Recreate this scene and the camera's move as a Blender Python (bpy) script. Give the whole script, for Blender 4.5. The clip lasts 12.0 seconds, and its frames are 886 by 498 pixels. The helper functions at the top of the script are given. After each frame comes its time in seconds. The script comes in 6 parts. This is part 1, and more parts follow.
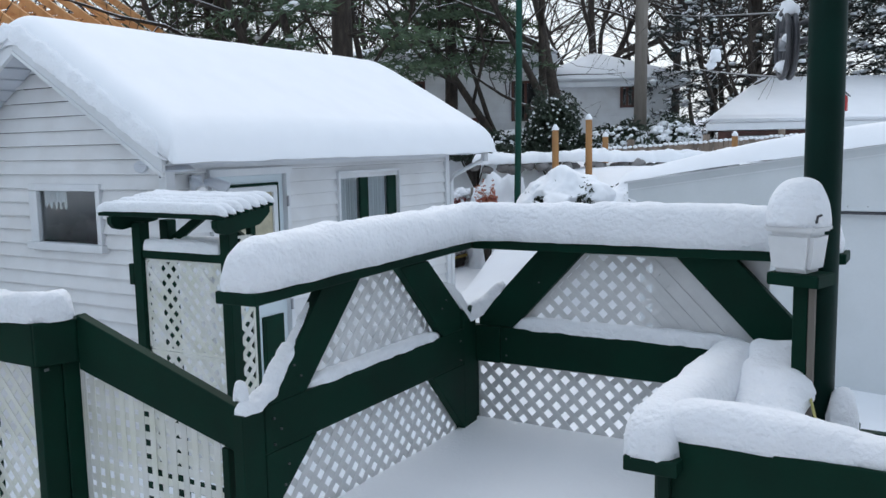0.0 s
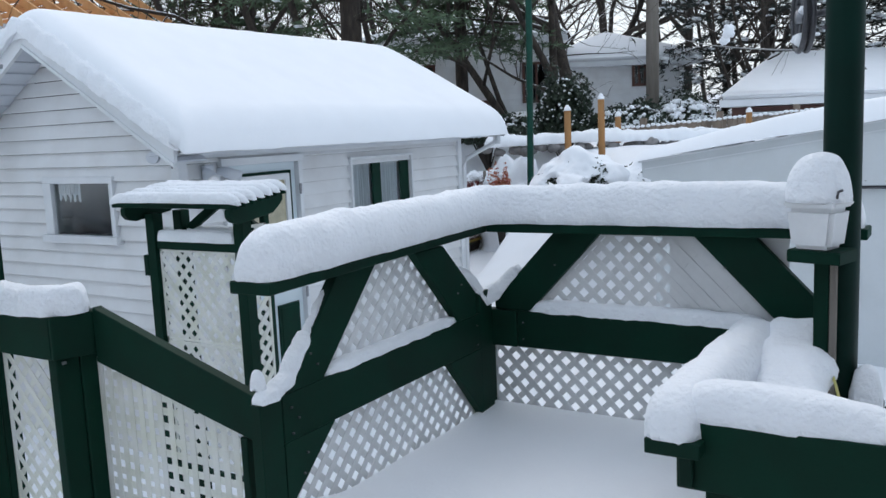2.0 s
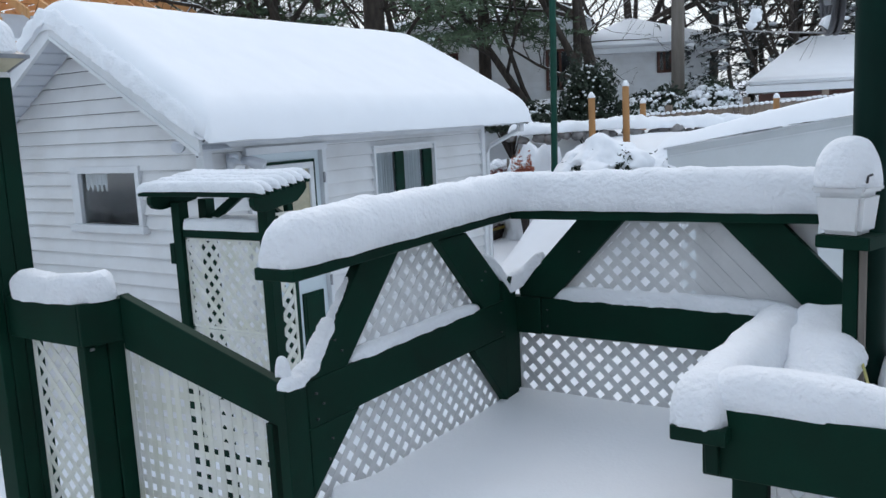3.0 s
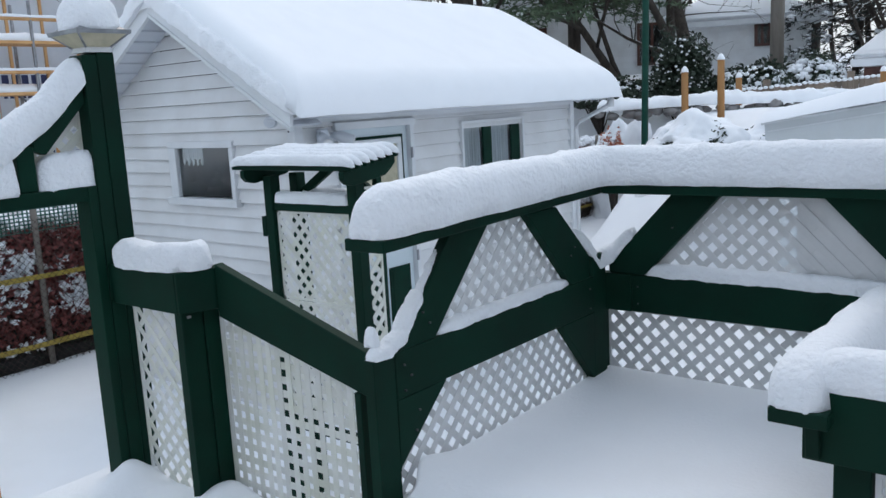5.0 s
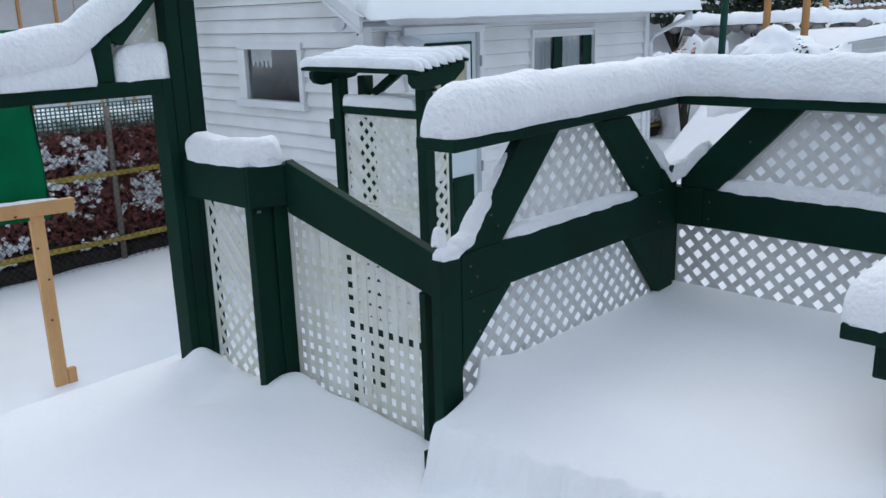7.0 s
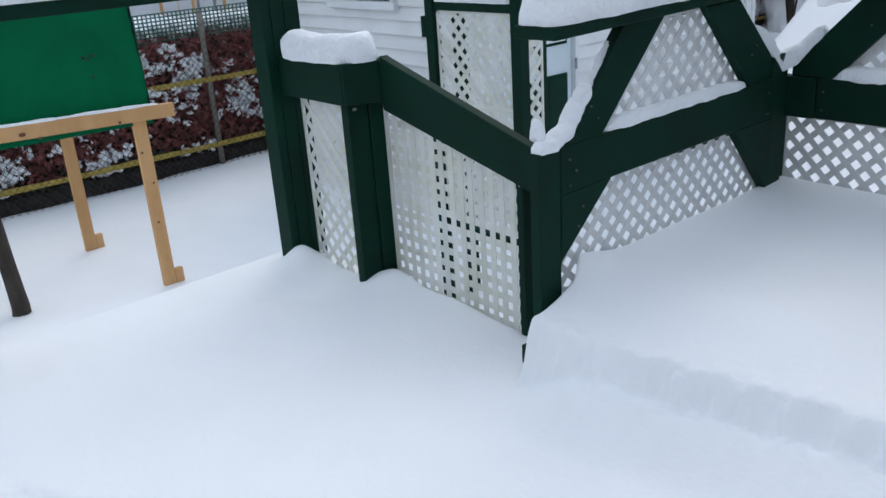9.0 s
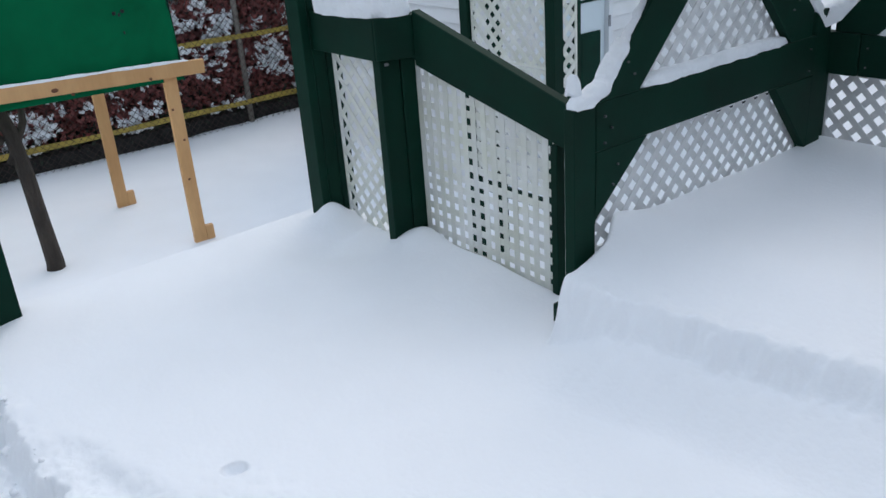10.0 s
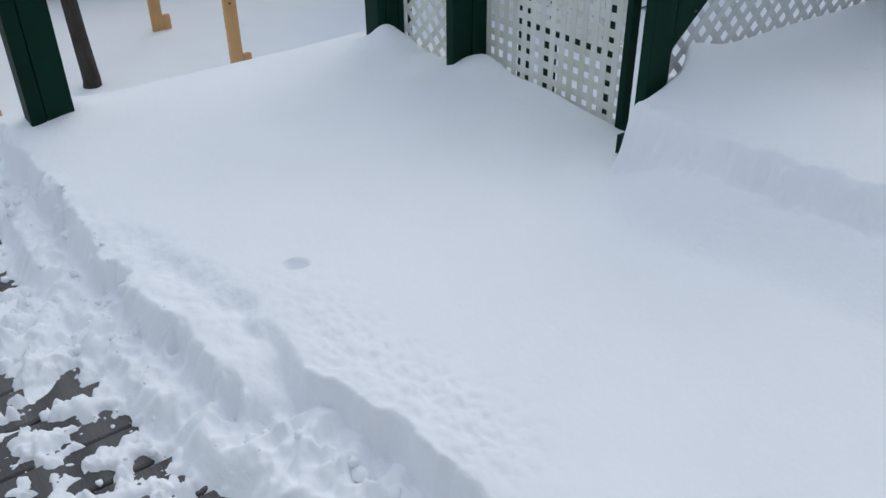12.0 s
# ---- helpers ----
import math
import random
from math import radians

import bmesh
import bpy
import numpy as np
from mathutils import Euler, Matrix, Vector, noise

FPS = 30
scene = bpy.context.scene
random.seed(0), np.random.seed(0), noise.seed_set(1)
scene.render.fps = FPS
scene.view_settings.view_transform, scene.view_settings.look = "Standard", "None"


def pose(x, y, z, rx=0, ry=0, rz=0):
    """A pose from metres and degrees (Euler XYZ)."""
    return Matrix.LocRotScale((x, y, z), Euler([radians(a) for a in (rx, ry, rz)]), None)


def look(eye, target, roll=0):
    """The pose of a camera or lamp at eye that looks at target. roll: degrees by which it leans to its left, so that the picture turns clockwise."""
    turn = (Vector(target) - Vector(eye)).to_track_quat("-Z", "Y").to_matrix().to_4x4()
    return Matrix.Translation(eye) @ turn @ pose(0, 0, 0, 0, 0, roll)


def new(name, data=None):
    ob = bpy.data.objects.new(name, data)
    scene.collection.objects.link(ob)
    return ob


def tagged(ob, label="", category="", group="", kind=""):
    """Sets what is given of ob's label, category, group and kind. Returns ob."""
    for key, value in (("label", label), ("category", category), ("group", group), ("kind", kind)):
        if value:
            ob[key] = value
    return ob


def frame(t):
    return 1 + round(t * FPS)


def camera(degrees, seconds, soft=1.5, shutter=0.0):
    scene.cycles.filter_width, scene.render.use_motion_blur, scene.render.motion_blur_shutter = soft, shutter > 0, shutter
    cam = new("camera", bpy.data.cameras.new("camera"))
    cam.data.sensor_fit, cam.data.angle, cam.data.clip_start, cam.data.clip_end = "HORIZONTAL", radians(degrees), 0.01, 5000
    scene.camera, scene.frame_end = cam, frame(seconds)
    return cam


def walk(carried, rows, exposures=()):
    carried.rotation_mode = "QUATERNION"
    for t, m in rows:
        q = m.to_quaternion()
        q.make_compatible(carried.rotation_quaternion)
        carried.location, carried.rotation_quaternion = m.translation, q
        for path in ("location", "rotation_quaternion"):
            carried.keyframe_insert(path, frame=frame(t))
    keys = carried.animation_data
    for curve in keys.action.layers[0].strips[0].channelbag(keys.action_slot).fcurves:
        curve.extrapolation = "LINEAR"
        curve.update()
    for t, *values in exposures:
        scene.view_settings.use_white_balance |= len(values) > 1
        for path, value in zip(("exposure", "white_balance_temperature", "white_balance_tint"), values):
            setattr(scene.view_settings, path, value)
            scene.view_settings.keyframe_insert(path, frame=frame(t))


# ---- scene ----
cam = camera(54.8, 12.0)
PATH = [
    (0, (-0.192, 0.139, 1.158), (-1.21, 1.844, 0.919), -1.1),
    (0.5, (-0.196, 0.149, 1.158), (-1.211, 1.854, 0.91), -1.3),
    (1, (-0.201, 0.151, 1.157), (-1.227, 1.85, 0.909), -1.7),
    (1.5, (-0.208, 0.16, 1.158), (-1.245, 1.85, 0.899), -2.1),
    (2, (-0.207, 0.16, 1.157), (-1.251, 1.843, 0.882), -2.5),
    (2.5, (-0.207, 0.17, 1.152), (-1.26, 1.845, 0.864), -2.8),
    (3, (-0.209, 0.163, 1.149), (-1.299, 1.813, 0.851), -2.9),
    (3.5, (-0.213, 0.162, 1.146), (-1.361, 1.772, 0.846), -2.8),
    (3.7, (-0.219, 0.165, 1.154), (-1.391, 1.758, 0.855), -2.7),
    (5.3, (-0.232, 0.171, 1.13), (-1.488, 1.688, 0.782), -3.0),
    (5.5, (-0.226, 0.17, 1.132), (-1.487, 1.682, 0.78), -2.8),
    (6, (-0.232, 0.166, 1.125), (-1.51, 1.66, 0.761), -2.4),
    (6.5, (-0.247, 0.162, 1.115), (-1.554, 1.613, 0.683), -1.8),
    (7, (-0.255, 0.152, 1.091), (-1.585, 1.55, 0.565), -1.6),
    (7.5, (-0.274, 0.138, 1.064), (-1.623, 1.46, 0.407), -1.8),
    (7.7, (-0.274, 0.17, 1.048), (-1.643, 1.449, 0.347), -1.5),
    (9.5, (-0.287, 0.127, 1.055), (-1.732, 1.298, 0.318), -4.3),
    (10, (-0.298, 0.128, 1.038), (-1.746, 1.249, 0.234), -4.2),
    (10.5, (-0.314, 0.103, 0.982), (-1.743, 1.121, 0.023), -3.7),
    (11, (-0.331, 0.091, 0.926), (-1.725, 1.024, -0.164), -2.5),
    (11.5, (-0.333, 0.07, 0.897), (-1.709, 1.032, -0.189), -1.6),
    (12, (-0.357, -0.001, 0.893), (-1.72, 0.994, -0.18), -0.6),
]
walk(cam, [(t, look(eye, target, roll)) for t, eye, target, roll in PATH], exposures=((0.0, 0.25), (5.5, 0.23), (7.5, 0.31), (10.0, 0.25), (10.5, 0.05), (11.0, -0.22), (11.5, -0.12), (12.0, -0.02)))

# ---- world and light: flat overcast winter daylight ----
world = bpy.data.worlds.new("overcast_sky")
scene.world = world
world.use_nodes = True
wn, wl = world.node_tree.nodes, world.node_tree.links
wn.clear()
sky = wn.new("ShaderNodeTexSky")
sky.sky_type = 'NISHITA'
sky.sun_disc = False
sky.sun_elevation, sky.sun_rotation = radians(52), radians(-35)
sky.air_density, sky.dust_density = 1.0, 4.0
bg_sky = wn.new("ShaderNodeBackground")
bg_sky.inputs["Strength"].default_value = 0.05
cloud = wn.new("ShaderNodeBackground")
coord = wn.new("ShaderNodeTexCoord")
cn = wn.new("ShaderNodeTexNoise")
cn.inputs["Scale"].default_value = 1.6
cn.inputs["Detail"].default_value = 4
cr = wn.new("ShaderNodeValToRGB")
cr.color_ramp.elements[0].position, cr.color_ramp.elements[0].color = 0.3, (0.617, 0.72, 0.850, 1)
cr.color_ramp.elements[1].position, cr.color_ramp.elements[1].color = 0.75, (0.75, 0.86, 0.968, 1)
cloud.inputs["Strength"].default_value = 0.735
add = wn.new("ShaderNodeAddShader")
wout = wn.new("ShaderNodeOutputWorld")
wl.new(coord.outputs["Generated"], cn.inputs["Vector"])
wl.new(cn.outputs["Fac"], cr.inputs["Fac"])
wl.new(cr.outputs["Color"], cloud.inputs["Color"])
wl.new(sky.outputs["Color"], bg_sky.inputs["Color"])
wl.new(bg_sky.outputs[0], add.inputs[0])
wl.new(cloud.outputs[0], add.inputs[1])
wl.new(add.outputs[0], wout.inputs["Surface"])
sun = new("sun", bpy.data.lights.new("sun", 'SUN'))
sun.data.energy, sun.data.angle, sun.data.color = 0.20, radians(60), (0.95, 0.97, 1.0)
sun.matrix_world = look((-12, 18, 26), (-2, 2, 0))


# ---- materials ----
def mat(name, base, rough=0.7, var=0.15, scale=8.0, fine=60.0, bump=0.15, bump_scale=None, metal=0.0, second=None, spec=0.5, stretch=(1, 1, 1), random=0.0, dist=0.01):
    """A surface with two scales of colour change, grain relief and, where pieces vary, a shift per object."""
    m = bpy.data.materials.new(name)
    m.use_nodes = True
    n, l = m.node_tree.nodes, m.node_tree.links
    b = n["Principled BSDF"]
    b.inputs["Roughness"].default_value, b.inputs["Metallic"].default_value = rough, metal
    b.inputs["Specular IOR Level"].default_value = spec
    tc, mp = n.new("ShaderNodeTexCoord"), n.new("ShaderNodeMapping")
    mp.inputs["Scale"].default_value = stretch
    l.new(tc.outputs["Object"], mp.inputs["Vector"])
    big, small = n.new("ShaderNodeTexNoise"), n.new("ShaderNodeTexNoise")
    big.inputs["Scale"].default_value, small.inputs["Scale"].default_value = scale, fine
    big.inputs["Detail"].default_value = 5
    for t in (big, small):
        l.new(mp.outputs["Vector"], t.inputs["Vector"])
    ramp = n.new("ShaderNodeValToRGB")
    second = second or tuple(c * (1 - 2.2 * var) for c in base)
    ramp.color_ramp.elements[0].position, ramp.color_ramp.elements[1].position = 0.32, 0.62
    ramp.color_ramp.elements[0].color, ramp.color_ramp.elements[1].color = (*second, 1), (*base, 1)
    l.new(big.outputs["Fac"], ramp.inputs["Fac"])
    hsv = n.new("ShaderNodeHueSaturation")
    math_n = n.new("ShaderNodeMath")
    math_n.operation = 'MULTIPLY_ADD'
    math_n.inputs[1].default_value, math_n.inputs[2].default_value = var * 1.2, 1 - var * 0.6
    l.new(small.outputs["Fac"], math_n.inputs[0])
    val = math_n.outputs[0]
    if random:
        info, m2, m3 = n.new("ShaderNodeObjectInfo"), n.new("ShaderNodeMath"), n.new("ShaderNodeMath")
        m2.operation, m3.operation = 'MULTIPLY_ADD', 'MULTIPLY'
        m2.inputs[1].default_value, m2.inputs[2].default_value = random * 2, 1 - random
        l.new(info.outputs["Random"], m2.inputs[0])
        l.new(m2.outputs[0], m3.inputs[0])
        l.new(val, m3.inputs[1])
        val = m3.outputs[0]
    l.new(val, hsv.inputs["Value"])
    l.new(ramp.outputs["Color"], hsv.inputs["Color"])
    l.new(hsv.outputs["Color"], b.inputs["Base Color"])
    if bump:
        bt, bp = n.new("ShaderNodeTexNoise"), n.new("ShaderNodeBump")
        bt.inputs["Scale"].default_value = bump_scale or fine
        bt.inputs["Detail"].default_value = 6
        l.new(mp.outputs["Vector"], bt.inputs["Vector"])
        l.new(bt.outputs["Fac"], bp.inputs["Height"])
        bp.inputs["Strength"].default_value, bp.inputs["Distance"].default_value = bump, dist
        l.new(bp.outputs["Normal"], b.inputs["Normal"])
    return m


SNOW = mat("snow", (0.918, 0.938, 0.968), 0.75, 0.010, 3, 90, 0.35, 70, spec=0.25, dist=0.006)
SNOW_CLUMP = mat("clumpy_snow", (0.908, 0.93, 0.963), 0.75, 0.02, 6, 120, 0.8, 50, spec=0.25, dist=0.013)
GREEN = mat("dark_green_paint", (0.003, 0.029, 0.0175), 0.58, 0.14, 5, 120, 0.10, 90, second=(0.004, 0.022, 0.014), spec=0.10, random=0.10, dist=0.003)
GREEN_PIPE = mat("green_pipe_paint", (0.002, 0.022, 0.016), 0.5, 0.10, 6, 80, 0.05, 50, spec=0.12)
LATTICE = mat("white_plastic_lattice", (0.70, 0.705, 0.71), 0.5, 0.04, 4, 50, 0.04, spec=0.35, random=0.04)
LATTICE_OLD = mat("weathered_white_lattice", (0.76, 0.765, 0.74), 0.6, 0.06, 7, 50, 0.08, second=(0.66, 0.67, 0.58), spec=0.3, random=0.07)
SIDING = mat("white_siding", (0.74, 0.75, 0.76), 0.45, 0.03, 2.5, 25, 0.05, 14, second=(0.66, 0.66, 0.66), spec=0.35, random=0.025)
TRIM = mat("white_trim", (0.72, 0.74, 0.76), 0.45, 0.04, 3, 40, 0.05, spec=0.35)
SOFFIT = mat("grey_white_soffit", (0.60, 0.63, 0.68), 0.5, 0.04, 3, 30, 0.05)
DOOR_PAINT = mat("pale_blue_white_door_paint", (0.62, 0.70, 0.74), 0.4, 0.03, 3, 40, 0.03)
# Near-black for shade in rooms and hedge, and for the tarp's dark marks.
SHADE_MARK_BLACK = mat("shade_and_mark_black", (0.015, 0.017, 0.02), 0.6, 0.2, 3, 20, 0)
CURTAIN = mat("white_curtain", (0.62, 0.64, 0.68), 0.8, 0.12, 6, 40, 0.1, stretch=(1, 1, 0.1))
PINE = mat("new_pine_lumber", (0.68, 0.39, 0.17), 0.6, 0.14, 4, 50, 0.12, second=(0.54, 0.28, 0.105), stretch=(1, 1, 0.25), random=0.10)
DECK = mat("wet_grey_deck_board", (0.065, 0.064, 0.064), 0.4, 0.3, 5, 60, 0.35, second=(0.12, 0.118, 0.116), random=0.2, spec=0.25, stretch=(0.4, 3, 3))
TARP = mat("green_tarpaulin", (0.0008, 0.128, 0.050), 0.8, 0.10, 3, 200, 0.35, 6, spec=0.08, dist=0.03)
BARK = mat("dark_wet_bark", (0.030, 0.023, 0.018), 0.85, 0.35, 10, 60, 1.0, 34, second=(0.065, 0.051, 0.040), stretch=(1, 1, 0.3), dist=0.03)
TWIG = mat("bare_twigs", (0.040, 0.030, 0.024), 0.85, 0.25, 4, 40, 0)
WIRE = mat("galvanised_wire", (0.28, 0.29, 0.30), 0.45, 0.1, 8, 60, 0, metal=0.6)
YELLOW = mat("yellow_fence_band", (0.50, 0.37, 0.07), 0.55, 0.12, 6, 40, 0.08)
GREEN_NET = mat("green_plastic_netting", (0.012, 0.13, 0.105), 0.5, 0.1, 6, 40, 0)
LEAF_RED = mat("russet_hedge_leaves", (0.40, 0.12, 0.11), 0.7, 0.4, 9, 30, 0, second=(0.13, 0.035, 0.035), random=0.2)
LEAF_BRIGHT = mat("orange_red_leaves", (0.48, 0.20, 0.10), 0.7, 0.3, 14, 30, 0, second=(0.35, 0.07, 0.07))
LEAF_DARK = mat("dark_evergreen_leaves", (0.025, 0.042, 0.022), 0.55, 0.3, 4, 40, 0, second=(0.012, 0.022, 0.014))
NEEDLE = mat("pine_needles", (0.095, 0.145, 0.075), 0.7, 0.3, 2, 30, 0, second=(0.045, 0.078, 0.046))
FLAG_GREEN = mat("weathered_green_pole_paint", (0.008, 0.060, 0.042), 0.5, 0.12, 6, 60, 0.05, spec=0.2)
SPRUCE = mat("spruce_needles", (0.030, 0.042, 0.036), 0.7, 0.3, 2, 30, 0, second=(0.014, 0.022, 0.020))
BROWN_PAINT = mat("red_brown_window_paint", (0.085, 0.028, 0.018), 0.5, 0.15, 5, 40, 0.05)
POLE_WOOD = mat("weathered_grey_pole", (0.23, 0.205, 0.18), 0.85, 0.18, 5, 40, 0.4, 30, second=(0.15, 0.135, 0.115), stretch=(1, 1, 0.12))
STAKE = mat("treated_wood_post", (0.40, 0.20, 0.07), 0.7, 0.12, 6, 40, 0.1, stretch=(1, 1, 0.2))
FENCE_WOOD = mat("grey_brown_fence_board", (0.24, 0.19, 0.15), 0.85, 0.2, 4, 40, 0.2, stretch=(1, 1, 0.2), random=0.15)
WRAP = mat("white_house_wrap", (0.66, 0.69, 0.74), 0.5, 0.06, 1.2, 12, 0.12, 4)
INK = mat("navy_print", (0.02, 0.03, 0.10), 0.6, 0.05, 4, 40, 0)
RED = mat("red_paint", (0.40, 0.02, 0.02), 0.5, 0.1, 8, 60, 0.05)
STEEL = mat("dull_steel", (0.32, 0.33, 0.35), 0.4, 0.15, 12, 80, 0.05, metal=0.8)
DARK_METAL = mat("dark_weathered_metal", (0.11, 0.11, 0.12), 0.5, 0.2, 12, 80, 0.1, metal=0.5)
WHITE_PLASTIC = mat("white_plastic", (0.74, 0.75, 0.76), 0.35, 0.04, 6, 60, 0.02)
STONE = mat("grey_garden_stone", (0.24, 0.23, 0.225), 0.85, 0.2, 6, 40, 0.4, random=0.15)
LAMP_GLASS = mat("yellowed_frosted_glass", (0.50, 0.46, 0.33), 0.35, 0.12, 14, 60, 0.05)
EARTH = mat("dark_soil_edge", (0.03, 0.028, 0.026), 0.9, 0.3, 12, 60, 0.4)
KNOT = mat("pine_knot", (0.16, 0.055, 0.02), 0.6, 0.2, 20, 80, 0.05)
RUST_WIRE = mat("rusty_fence_wire", (0.075, 0.045, 0.04), 0.6, 0.2, 8, 60, 0, metal=0.3)
# Unseen walls only; paleness set by the light they bounce onto the deck.
HOUSE = mat("pale_unseen_wall", (0.68, 0.70, 0.72), 0.6, 0.06, 2, 30, 0.05)
STRING = mat("yellow_rope", (0.45, 0.42, 0.14), 0.7, 0.1, 20, 80, 0)
ROOF_WHITE = mat("white_roof_panel", (0.62, 0.65, 0.67), 0.45, 0.04, 1.5, 30, 0.04, second=(0.56, 0.59, 0.60))


def glass(name, tint=(0.9, 0.95, 0.95)):
    m = bpy.data.materials.new(name)
    m.use_nodes = True
    n, l = m.node_tree.nodes, m.node_tree.links
    b = n["Principled BSDF"]
    b.inputs["Base Color"].default_value = (*tint, 1)
    b.inputs["Roughness"].default_value = 0.02
    b.inputs["Transmission Weight"].default_value = 1.0
    b.inputs["IOR"].default_value = 1.45
    return m


GLASS = glass("window_glass")


# ---- mesh helpers ----
def link_mesh(name, bm, material, parent=None, label="", smooth=False):
    me = bpy.data.meshes.new(name)
    if smooth:
        for fc in bm.faces:
            fc.smooth = True
    bm.to_mesh(me)
    bm.free()
    me.materials.append(material)
    ob = new(name, me)
    if parent:
        ob.parent = parent
    if label:
        ob["label"] = label
    return ob


def part(name, bm, material, parent, label="", smooth=False):
    return link_mesh(name, bm, material, parent, label, smooth)


def thing(name, label, category, group="", kind=""):
    return tagged(new(name), label, category, group, kind)


def raw(verts, faces):
    bm = bmesh.new()
    vs = [bm.verts.new(v) for v in verts]
    for fc in faces:
        try:
            bm.faces.new([vs[i] for i in fc])
        except ValueError:
            pass
    return bm


def box(x0, x1, y0, y1, z0, z1, bevel=0.003):
    bm = bmesh.new()
    bmesh.ops.create_cube(bm, size=1)
    for v in bm.verts:
        v.co = Vector(((x0 + x1) / 2 + v.co.x * (x1 - x0), (y0 + y1) / 2 + v.co.y * (y1 - y0), (z0 + z1) / 2 + v.co.z * (z1 - z0)))
    if bevel:
        bmesh.ops.bevel(bm, geom=bm.edges[:], offset=bevel, segments=1, affect='EDGES')
    return bm


def prism(outline, depth, axis, at, bevel=0.003):
    """An outline in the plane across axis ('x': (y, z); 'y': (x, z); 'z': (x, y)), from at to at + depth."""
    def place(a, b, d):
        return {"x": (d, a, b), "y": (a, d, b), "z": (a, b, d)}[axis]
    n = len(outline)
    vs = [place(a, b, at) for a, b in outline] + [place(a, b, at + depth) for a, b in outline]
    fs = [tuple(range(n)), tuple(range(2 * n - 1, n - 1, -1))] + [(i, n + i, n + (i + 1) % n, (i + 1) % n) for i in range(n)]
    bm = raw(vs, fs)
    bmesh.ops.recalc_face_normals(bm, faces=bm.faces[:])
    if bevel:
        bmesh.ops.bevel(bm, geom=bm.edges[:], offset=bevel, segments=1, affect='EDGES')
    return bm


def tube_into(verts, faces, pts, radii, sides=6):
    """Adds a tapered tube along pts to lists of verts and faces."""
    base = len(verts)
    up = Vector((0.13, 0.31, 0.94))
    for i, p in enumerate(pts):
        p = Vector(p)
        d = (Vector(pts[min(i + 1, len(pts) - 1)]) - Vector(pts[max(i - 1, 0)])).normalized()
        u = d.cross(up)
        if u.length < 0.05:
            u = d.cross(Vector((1, 0, 0)))
        u.normalize()
        w = d.cross(u)
        for k in range(sides):
            a = 2 * math.pi * k / sides
            verts.append(p + (u * math.cos(a) + w * math.sin(a)) * radii[i])
    for i in range(len(pts) - 1):
        for k in range(sides):
            a, b = base + i * sides + k, base + i * sides + (k + 1) % sides
            faces.append((a, b, b + sides, a + sides))
    faces.append(tuple(base + k for k in range(sides))[::-1])
    faces.append(tuple(base + (len(pts) - 1) * sides + k for k in range(sides)))


def from_lists(name, verts, faces, material, parent=None, label="", smooth=True):
    me = bpy.data.meshes.new(name)
    me.from_pydata([tuple(v) for v in verts], [], faces)
    me.polygons.foreach_set("use_smooth", [smooth] * len(me.polygons))
    me.update()
    me.materials.append(material)
    ob = new(name, me)
    if parent:
        ob.parent = parent
    if label:
        ob["label"] = label
    return ob


def tube(name, pts, radii, material, parent=None, sides=10, label=""):
    v, f_ = [], []
    if isinstance(radii, (int, float)):
        radii = [radii] * len(pts)
    tube_into(v, f_, pts, radii, sides)
    return from_lists(name, v, f_, material, parent, label)


def loaf_mesh(pts, width, height, seed=0, rough=0.012, step=0.02, ring=22, sag=0.25, end_len=None, freq=9.0, square=0.72):
    """A snow cap that lies along pts: flat below, rounded above and at both ends, bulging a little past its support."""
    pts = [Vector(p) for p in pts]
    seg = [(pts[i + 1] - pts[i]).length for i in range(len(pts) - 1)]
    total = sum(seg)
    n = max(6, int(total / step))
    end = end_len or min(0.11, total * 0.45)
    off = Vector((seed * 3.7, seed * 1.3, seed * 2.1))
    verts, faces = [], []

    def at(s):
        s = min(max(s, 0), total)
        for i, d in enumerate(seg):
            if s <= d or i == len(seg) - 1:
                return pts[i].lerp(pts[i + 1], min(1, s / d))
            s -= d
    for i in range(n + 1):
        k = i / n
        s = total * k
        edge = min(s, total - s)
        e = 1.0 if edge >= end else math.sqrt(max(0.0, 1 - (1 - edge / end) ** 2))
        c = at(s)
        w0 = 0.10
        d = at(s + w0) - at(s - w0)
        side = Vector((d.y, -d.x, 0)).normalized()
        for j in range(ring):
            a = 2 * math.pi * j / ring
            ca, sa = math.cos(a), math.sin(a)
            xx = math.copysign(abs(ca) ** square, ca) * width / 2 * (0.45 + 0.55 * e)
            if sa >= 0:
                zz = (sa ** (square + 0.03)) * height * (0.25 + 0.75 * e)
            else:
                zz = -sag * height * (1 if abs(ca) > 0.7 else 0.05) * abs(sa) ** 0.6 * 0.35
            p = c + side * xx + Vector((0, 0, zz))
            amp = rough * (0.4 + 0.6 * e)
            q = p * freq + off
            nz = noise.noise(q) + 0.5 * noise.noise(q * 2.3) + 0.33 * noise.noise(q * 5.1)
            low = noise.noise(p * 2.2 + off) * rough * 1.4
            nrm = side * ca + Vector((0, 0, max(sa, -0.15)))
            p = p + nrm * (amp * nz + low * max(sa, 0))
            verts.append(p)
    for i in range(n):
        for j in range(ring):
            a, b = i * ring + j, i * ring + (j + 1) % ring
            faces.append((a, b, b + ring, a + ring))
    faces.append(tuple(range(ring))[::-1])
    faces.append(tuple(n * ring + j for j in range(ring)))
    return verts, faces


